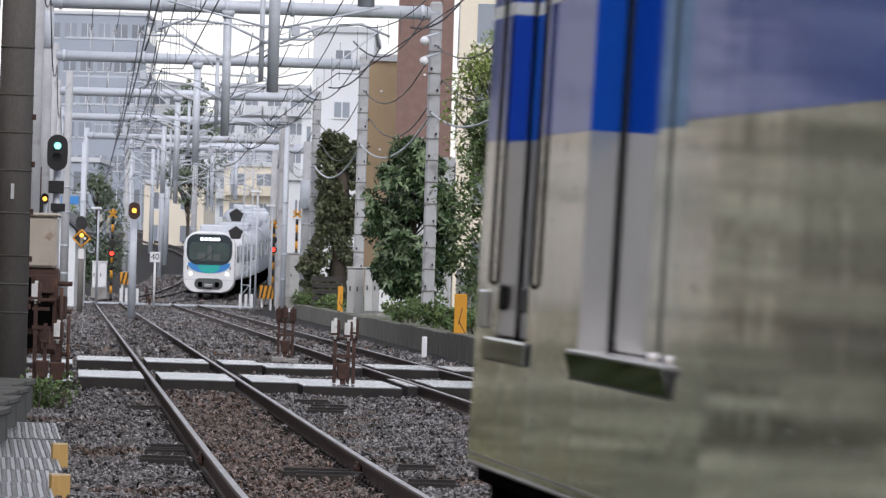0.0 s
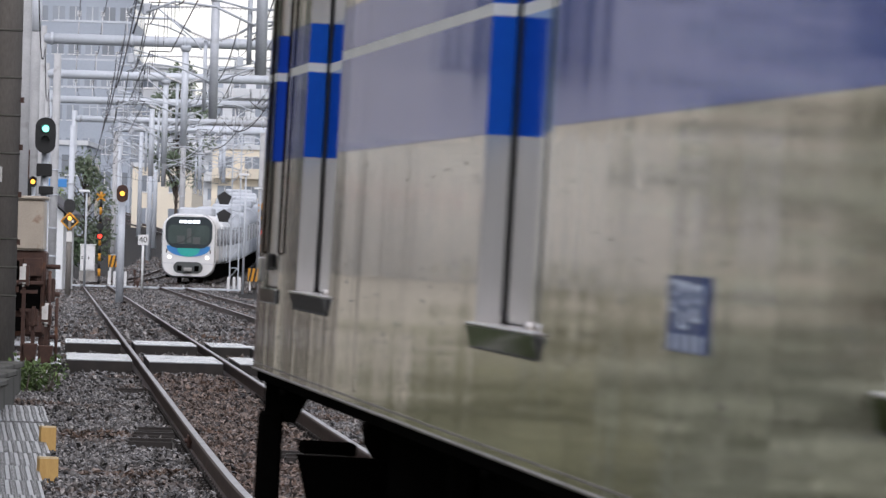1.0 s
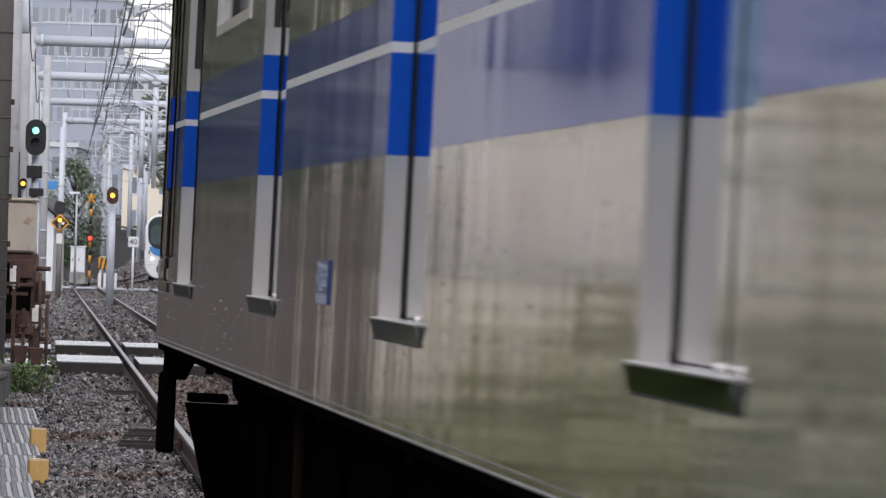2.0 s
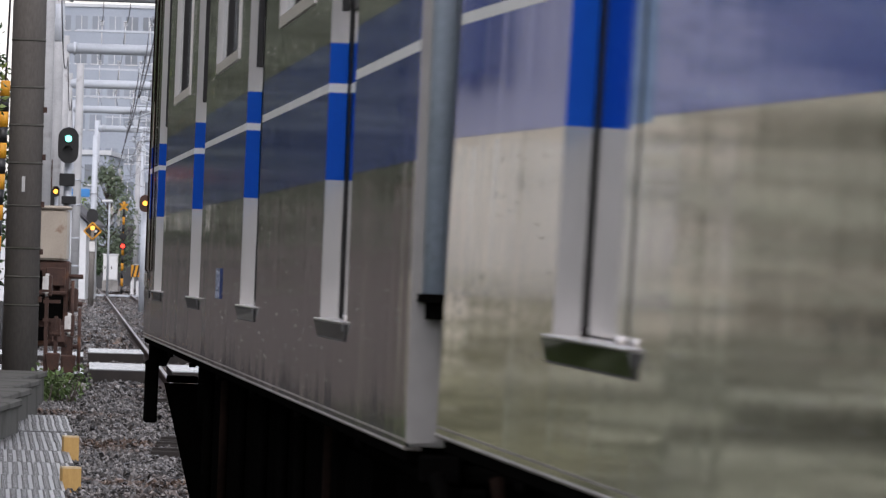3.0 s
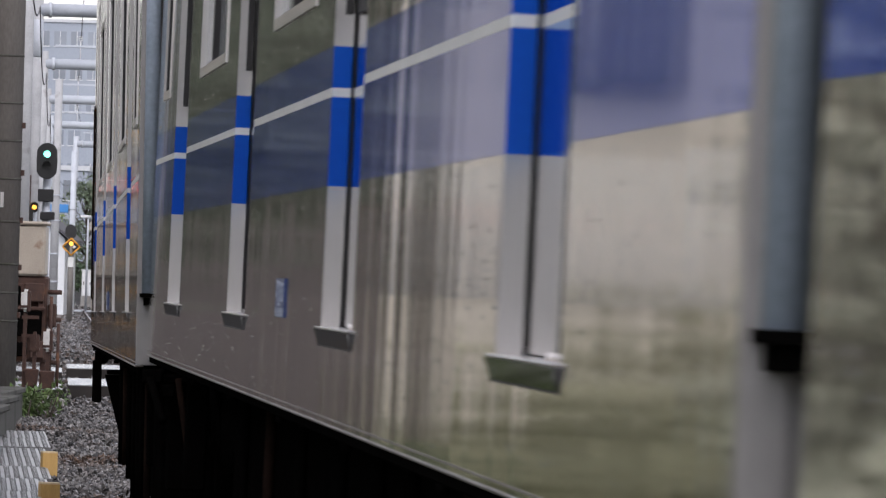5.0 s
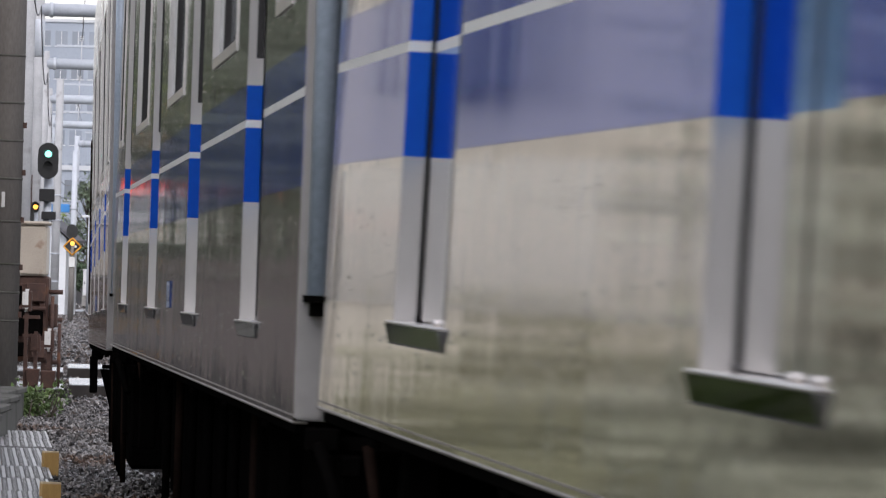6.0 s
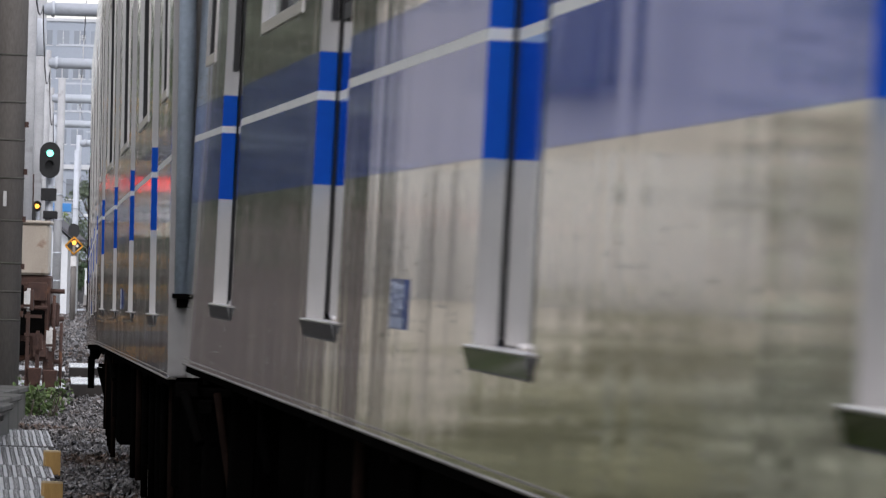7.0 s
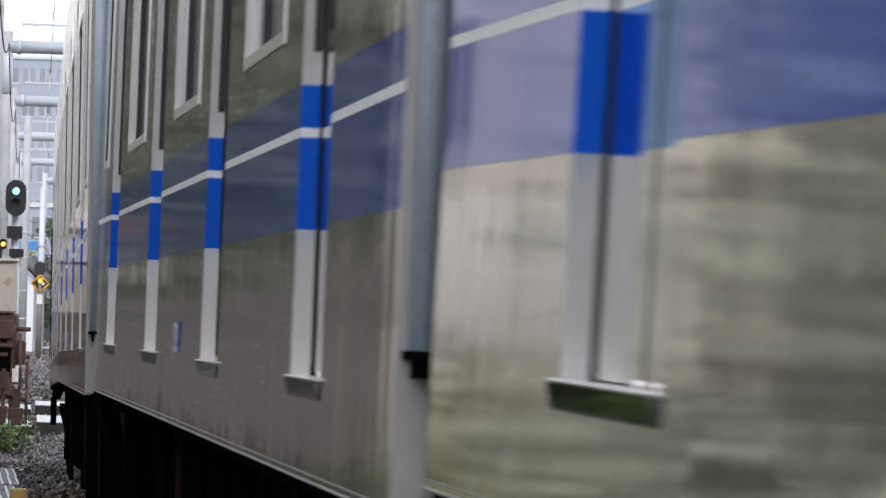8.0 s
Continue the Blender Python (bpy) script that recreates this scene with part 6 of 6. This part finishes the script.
for dz in (0.0, 0.52):
    bm = bmesh.new()
    bmesh.ops.create_uvsphere(bm, u_segments=14, v_segments=10, radius=0.12)
    thing("ball_insulator", bm, PORCELAIN, "round white insulator on the column", "insulator", "ball insulators", at=on_line(191.2, 6.98, 6.95 + dz))
    tie = bmesh.new()
    tube(tie, (0, 0, 0), (0.4, 0.3, 0.12), 0.03, 0.03, 6)
    thing("insulator_arm", tie, GALV, "short steel insulator arm", "bracket", "insulator arms", at=on_line(191.2, 6.98, 7.05 + dz))

# ---------------------------------------------------------------- the side that the train's skin mirrors
HEDGE_DARK = mat("dark_hedge_leaf", (0.090, 0.106, 0.080), (0.140, 0.154, 0.118), rough=0.6, scale=1.0, fine=5, bump=0, per_island=0.5)
HEDGE = mat("hedge_leaf", (0.30, 0.318, 0.245), (0.42, 0.432, 0.352), rough=0.6, scale=1.0, fine=5, bump=0, per_island=0.5)
for k in range(8):
    s = 17 + 5.0 * k
    shrub(s, -5.2 - 0.06 * s + (0.4 if k % 2 else 0), -0.2, 3.0, 0.6 + 0.25 * (k % 3) + (0.4 if k > 5 else 0), 200 + k, HEDGE, "overgrown green hedge along the line", 900, 0.28)
VERGE = mat("worn_verge", (0.085, 0.088, 0.055), (0.055, 0.078, 0.032), rough=0.9, scale=0.6, fine=6, bump=0.3, spots=(0.05, 0.08, 0.025), spot_scale=0.25, spot_at=0.55)
bm = bmesh.new()
ring = [-20 + 10 * k for k in range(19)]
for a0, a1 in zip(ring[:-1], ring[1:]):
    bm.faces.new([bm.verts.new((line_x(max(0, q)) - (2.4 if q <= 40 else 3.05 + 0.035 * q) - w, q, -0.12)) for q, w in ((a0, 0), (a1, 0), (a1, 30), (a0, 30))])
bmesh.ops.remove_doubles(bm, verts=bm.verts[:], dist=0.001)
thing("verge", bm, VERGE, "worn gravel and grass verge beside the track", "ground", kind="structure")
HEDGE_MID = mat("olive_hedge_leaf", (0.215, 0.218, 0.135), (0.29, 0.292, 0.19), rough=0.6, scale=1.0, fine=5, bump=0, per_island=0.5)
for k in range(6):
    s = 49.0 + 2.0 * k
    tall = 0.62 + 0.2 * math.sin(k * 1.9) + (0.8 if k == 4 else 0)
    shrub(s, -7.75 + 0.25 * (k % 2) - side_x(s), -0.2, 1.7, tall, 230 + k, HEDGE_MID, "green clipped shrub before a cream wall", 420, 0.24)
cream_block = building(-26, -9.0, 54, 78, 9.5, CREAM_WALL, "cream apartment block beside the line", 3, 4, 5, win=(0.42, 0.45))
# Added out of view: a wavy-edged dark sheet that darkens the blue band's reflection.
MIRROR_DARK = mat("mirrored_dark_blue", (0.012, 0.022, 0.05), (0.02, 0.034, 0.07), rough=0.8, scale=1.5, fine=12, bump=0.1)
for y0, y1, top, low in ((8.8, 14.6, 4.3, 3.32),):
    bm = bmesh.new()
    n = 10
    edge = [(y0 + (y1 - y0) * i / n, low + 0.05 * math.sin(i * 2.2) + 0.05 * math.sin(i * 0.9)) for i in range(n + 1)]
    for (ya, za), (yb, zb) in zip(edge[:-1], edge[1:]):
        corner = [bm.verts.new(c) for c in ((8.52, ya, top), (8.52, yb, top), (8.75, yb, zb), (8.75, ya, za), (8.505, ya, top - 0.03), (8.505, yb, top - 0.03), (8.72, yb, zb), (8.72, ya, za))]
        for f in ((0, 1, 2, 3), (7, 6, 5, 4), (3, 2, 6, 7), (0, 4, 5, 1)):
            bm.faces.new([corner[q] for q in f])
    part("mirror_dark_sheet", bm, MIRROR_DARK, cream_block, "unseen dark blue sheet added for the train's reflections")
for k in range(16):
    s = 84 + 6.5 * k
    tree(s, -6.0 - 0.055 * s - 1.0 * (k % 2) - side_x(s), -0.2, 7.5 + 1.6 * (k % 3) + 0.5 * max(0, k - 3), 5.4 + 0.1 * k, 300 + k, HEDGE_DARK, "dark green tree in the row beside the line", 1500, 0.6, low=0.22)
for k in range(5):
    s = 14 + 6.5 * k
    tree(s, -5.4 - 0.05 * s - 0.8 * (k % 2) - side_x(s), -0.2, 3.2 + 0.9 * (k % 3), 3.4, 340 + k, HEDGE, "small green garden tree beside the line", 640, 0.28, low=0.2)
HEDGE_PALE = mat("grey_green_garden_leaf", (0.225, 0.238, 0.185), (0.305, 0.315, 0.252), rough=0.6, scale=1.0, fine=5, bump=0, per_island=0.5)
for k in range(3):
    s = 44.5 + 3.2 * k
    tree(s, -9.6 - 0.4 * (k % 2) - side_x(s), -0.2, 5.0 + 0.8 * (k % 3), 3.2, 360 + k, HEDGE_PALE, "olive green garden tree beside the cream block", 1100, 0.28, low=0.12)
# Pale blocks added out of view, only to be mirrored and to shape the light.
building(-40, -24.5, 100, 190, 9.5, PALE_WALL, "unseen pale block added behind the trees", 3, 4, 8, win=(0.5, 0.45))
building(-30, -13.0, 8, 40, 9.5, PALE_WALL, "unseen pale tiled block added beside the line", 3, 4, 5)
building(14, 30, -40, 60, 9.0, PALE_WALL, "unseen pale block added across the line", 3, 3, 12)
building(-30, 30, -70, -50, 10.0, PALE_WALL, "unseen pale block added behind the viewpoint", 3, 8, 2)
path = bmesh.new()
for q in range(33, 39, 2):
    box(path, line_x(q + 1) - 6.4, q + 0.01, -0.20, line_x(q + 1) - 2.75, q + 1.99, -0.105)
thing("paved_path", path, CONCRETE, "pale worn concrete slabs beside the line", "path", kind="structure")
WEED = mat("dark_weed_leaf", (0.035, 0.060, 0.016), (0.075, 0.105, 0.03), rough=0.5, scale=2, fine=9, bump=0, per_island=0.6)
rng = np.random.default_rng(61)
tufts = [((line_x(max(0.0, q)) - 2.6 - w, q, -0.10), r) for q, w, r in zip(rng.uniform(10, 33.5, 300), rng.uniform(0, 4.5, 300), rng.uniform(0.12, 0.24, 300))]
v, f = leaf_cloud(tufts, 16000, 0.20, rng, 0.5)
me = bpy.data.meshes.new("weeds")
me.from_pydata(v, [], f)
me.materials.append(WEED)
tagged(new("weeds", me), "low dark green weeds along the gravel verge", "weeds", kind="stuff")
lamp_stand = root("warning_lamp", "slim grey post with a lit red warning lamp", "warning lamp", "", pose(-6.1, 92, -0.2))
bm = bmesh.new()
tube(bm, (0, 0, 0), (0, 0, 2.9), 0.035, 0.03, 10)
part("post", bm, POLE_CONC, lamp_stand)
bm = bmesh.new()
tube(bm, (0, -0.08, 2.68), (0, -0.036, 2.68), 0.17, 0.17, 18)
disc = part("lamp_disc", bm, BLACK_PAINT, lamp_stand)
bm = bmesh.new()
tube(bm, (0, -0.12, 2.68), (0, -0.081, 2.68), 0.10, 0.11, 16)
part("lamp", bm, RED_LAMP, disc, "lit red lamp")
FENCE_WALL = mat("grey_block_wall", (0.165, 0.135, 0.122), (0.115, 0.096, 0.088), rough=0.8, scale=0.8, fine=6, bump=0.2, per_object=0.12)
for m in (FENCE_WALL, VERGE, BED, HEDGE, HEDGE_DARK):
    m.node_tree.nodes["Principled BSDF"].inputs["Specular IOR Level"].default_value = 0.1
wall_run = root("boundary_wall", "grey-brown block wall along the line", "wall", "", pose(0, 0, 0))
for k in range(25):
    s = 79.5 + 4.5 * k
    panel = part("wall_panel", bm_box(-0.08, -2.23, -0.3, 0.08, 2.23, 2.3 + 0.1 * (k % 2)), FENCE_WALL, wall_run)
    panel.matrix_local = pose(-3.6 - 0.062 * s, s, 0, 0, 0, 3.5)

# ---------------------------------------------------------------- the approaching train
def rounded(w, z0, z1, r_low, r_high, n=6):
    """Outline of the train's front, seen head-on, as (x, z) pairs."""
    out = []
    for cx, cz, r, a0 in ((w / 2 - r_low, z0 + r_low, r_low, -90), (w / 2 - r_high, z1 - r_high, r_high, 0), (-w / 2 + r_high, z1 - r_high, r_high, 90), (-w / 2 + r_low, z0 + r_low, r_low, 180)):
        for k in range(n + 1):
            a = radians(a0 + 90 * k / n)
            out.append((cx + r * math.cos(a), cz + r * math.sin(a)))
    return out


def prism(bm, outline, y0, y1, shrink=1.0, mi=0):
    cz = sum(z for x, z in outline) / len(outline)
    lo = [bm.verts.new((x * shrink, y0, cz + (z - cz) * shrink)) for x, z in outline]
    hi = [bm.verts.new((x, y1, z)) for x, z in outline]
    n = len(outline)
    for i in range(n):
        f = bm.faces.new((lo[i], lo[(i + 1) % n], hi[(i + 1) % n], hi[i]))
        f.material_index, f.smooth = mi, True
    bm.faces.new(lo[::-1]).material_index = mi
    bm.faces.new(hi).material_index = mi


def far_car(lead):
    """Car space: the front faces -y, at y = 0."""
    car = root("train_car", "white rounded commuter train front with blue and green panel, lights on" if lead else "white commuter train car following on the bend", "train car", "cars of the approaching train")
    shell = rounded(2.82, 0.95, 3.55, 0.35, 0.75)
    if lead:
        bm = bmesh.new()
        prism(bm, rounded(2.8, 0.28, 3.62, 0.72, 0.85, 8), 0.0, 0.55, 0.95)
        nose = part("nose", bm, TRAIN_WHITE, car, "rounded white nose")
        bm = bmesh.new()
        prism(bm, rounded(2.46, 1.80, 3.46, 0.62, 0.52, 8), -0.035, 0.02, 0.985)
        glass = part("windscreen", bm, TRAIN_GLASS, nose, "dark rounded windscreen")
        # green and blue bowl under the windscreen
        for name, r, y, m in (("blue_panel", 1.14, -0.022, TRAIN_BLUE), ("green_panel", 0.62, -0.030, TRAIN_TEAL)):
            bm = bmesh.new()
            pts = [(-r, 1.93)] + [(r * math.cos(a), 1.93 - 0.56 * math.sin(a) ** 0.8) for a in [math.pi - math.pi * k / 16 for k in range(1, 16)]] + [(r, 1.93)]
            vs = [bm.verts.new((x, y, z)) for x, z in pts]
            f = bm.faces.new(vs)
            e = bmesh.ops.extrude_face_region(bm, geom=[f])
            bmesh.ops.translate(bm, verts=[v for v in e["geom"] if isinstance(v, bmesh.types.BMVert)], vec=(0, 0.04, 0))
            part(name, bm, m, nose)
        for k, (x, w) in enumerate(((-0.42, 0.16), (-0.2, 0.16), (0.04, 0.18), (0.28, 0.18), (0.48, 0.14))):
            part("display_mark", bm_box(x - w / 2, -0.05, 3.12, x + w / 2, -0.036, 3.27), DISPLAY, nose, "lit destination display mark")
        bm = bmesh.new()
        prism(bm, rounded(2.16, 2.02, 3.02, 0.30, 0.22, 6), -0.0405, -0.0355, 0.995)
        pane = part("cab_pane", bm, CAB_VIEW, nose, "grey-green glass before the driver's cab")
        for x0, x1, z0, z1 in ((-0.62, -0.22, 2.04, 2.46), (0.22, 0.60, 2.04, 2.40), (-0.10, 0.12, 2.10, 2.86)):
            part("cab_shape", bm_box(x0, -0.043, z0, x1, -0.0408, z1), CAB_GREY, pane)
        bm = bmesh.new()
        pipe(bm, ((-0.9, -0.05, 2.0), (-0.35, -0.05, 2.12), (0.25, -0.05, 2.55)), 0.014, 6)
        part("wiper", bm, RUBBER, nose, "black windscreen wiper")
        for sx in (-1, 1):
            bm = bmesh.new()
            tube(bm, (sx * 0.98, -0.03, 1.33), (sx * 0.98, 0.03, 1.33), 0.075, 0.075, 14)
            part("head_light", bm, HEAD_LAMP, nose, "lit round head light")
            part("side_grip", bm_box(sx * 1.14 - 0.03, -0.01, 1.55, sx * 1.14 + 0.03, 0.06, 1.75), RUBBER, nose)
        bm = bmesh.new()
        prism(bm, rounded(1.55, 0.50, 1.10, 0.30, 0.30, 6), -0.03, 0.03, 0.98)
        part("coupler_cover", bm, CAB_GREY, nose, "dark grey recess round the coupler")
        for x in (-0.45, 0.45):
            part("jumper_socket", bm_box(x - 0.12, -0.06, 0.62, x + 0.12, -0.0305, 0.90), UNDER, nose, bevel=0.02)
        part("coupler", bm_box(-0.22, -0.28, 0.60, 0.22, -0.031, 0.80), GREY_BOX, nose, "grey coupler head", bevel=0.04)
        part("belt_line", bm_box(-1.32, -0.002, 1.0, 1.32, 0.02, 1.03), GALV, nose)
    y0 = 0.5 if lead else 0.25
    bm = bmesh.new()
    prism(bm, shell, y0, 19.7)
    body = part("body", bm, TRAIN_WHITE if lead else GALV, car, "pale body shell")
    for k in range(4):
        for sx in (-1, 1):
            xs = (1.405, 1.425) if sx > 0 else (-1.425, -1.405)
            y = 1.8 + 4.6 * k
            part("side_window", bm_box(xs[0], y, 1.95, xs[1], y + 2.6, 2.85), TRAIN_GLASS, body)
            part("door", bm_box(xs[0], y + 2.9, 1.1, xs[1], y + 4.1, 2.95), GALV, body)
    part("underframe", bm_box(-1.2, 1.0, 0.25, 1.2, 18.8, 0.94), UNDER, car)
    part("roof_unit", bm_box(-0.9, 7.5, 3.5, 0.9, 11.5, 3.95), GALV, car, "roof cooling unit", bevel=0.08)
    for y in (3.0, 16.7):
        for dy in (-1.05, 1.05):
            for sx in (-0.56, 0.56):
                bm = bmesh.new()
                tube(bm, (sx - 0.06, y + dy, 0.43), (sx + 0.06, y + dy, 0.43), 0.43, 0.43, 16)
                part("wheel", bm, RUSTY_UNDER, car)
    return car


def far_pose(s):
    a, b = [Vector((line_x(q) + SPACING, q, line_z(q))) for q in (s + 2.5, s + 16.5)]
    d = (b - a).normalized()
    r = d.cross(Vector((0, 0, 1))).normalized()
    m = Matrix((r, d, r.cross(d))).transposed().to_4x4()
    m.translation = a - d * 2.5
    return m


FAR_CARS = [far_car(True), far_car(False)]
for k in range(5):
    FAR_CARS.append(copy_thing(FAR_CARS[1], Matrix()))


# ---------------------------------------------------------------- movement
def motions():
    times = [0.25 * k for k in range(33)]
    # seconds, metres of the leading car's centre along the line, sink on its springs in millimetres
    run = ((0.0, 2.732, 11.5), (0.5, 5.734, 10.0), (1.0, 9.274, 4.8), (1.5, 12.441, 3.8), (2.0, 15.99, 5.0), (2.5, 19.51, 6.5), (3.0, 23.274, 7.2),
           (3.5, 26.683, 5.5), (4.0, 30.627, -3.5), (4.5, 34.184, -2.5), (5.0, 38.14, -5.0), (5.5, 42.04, -7.0), (6.0, 46.149, -9.0), (6.5, 49.885, -6.5),
           (7.0, 54.158, -5.8), (7.5, 58.043, -4.0), (8.0, 62.43, -1.1))
    for k, car in enumerate(CARS):
        # towards the end the third car settles and the last one rides up on its springs
        walk(car, [(t, car_pose(s - 20.0 * k, sink + max(0.0, t - 7.0) * (0.0, 0.0, 11.0, -14.0)[k])) for t, s, sink in run])
    for k, car in enumerate(FAR_CARS):
        walk(car, [(t, far_pose(401.0 + 20.0 * k - 11.0 * t)) for t in times])


motions()
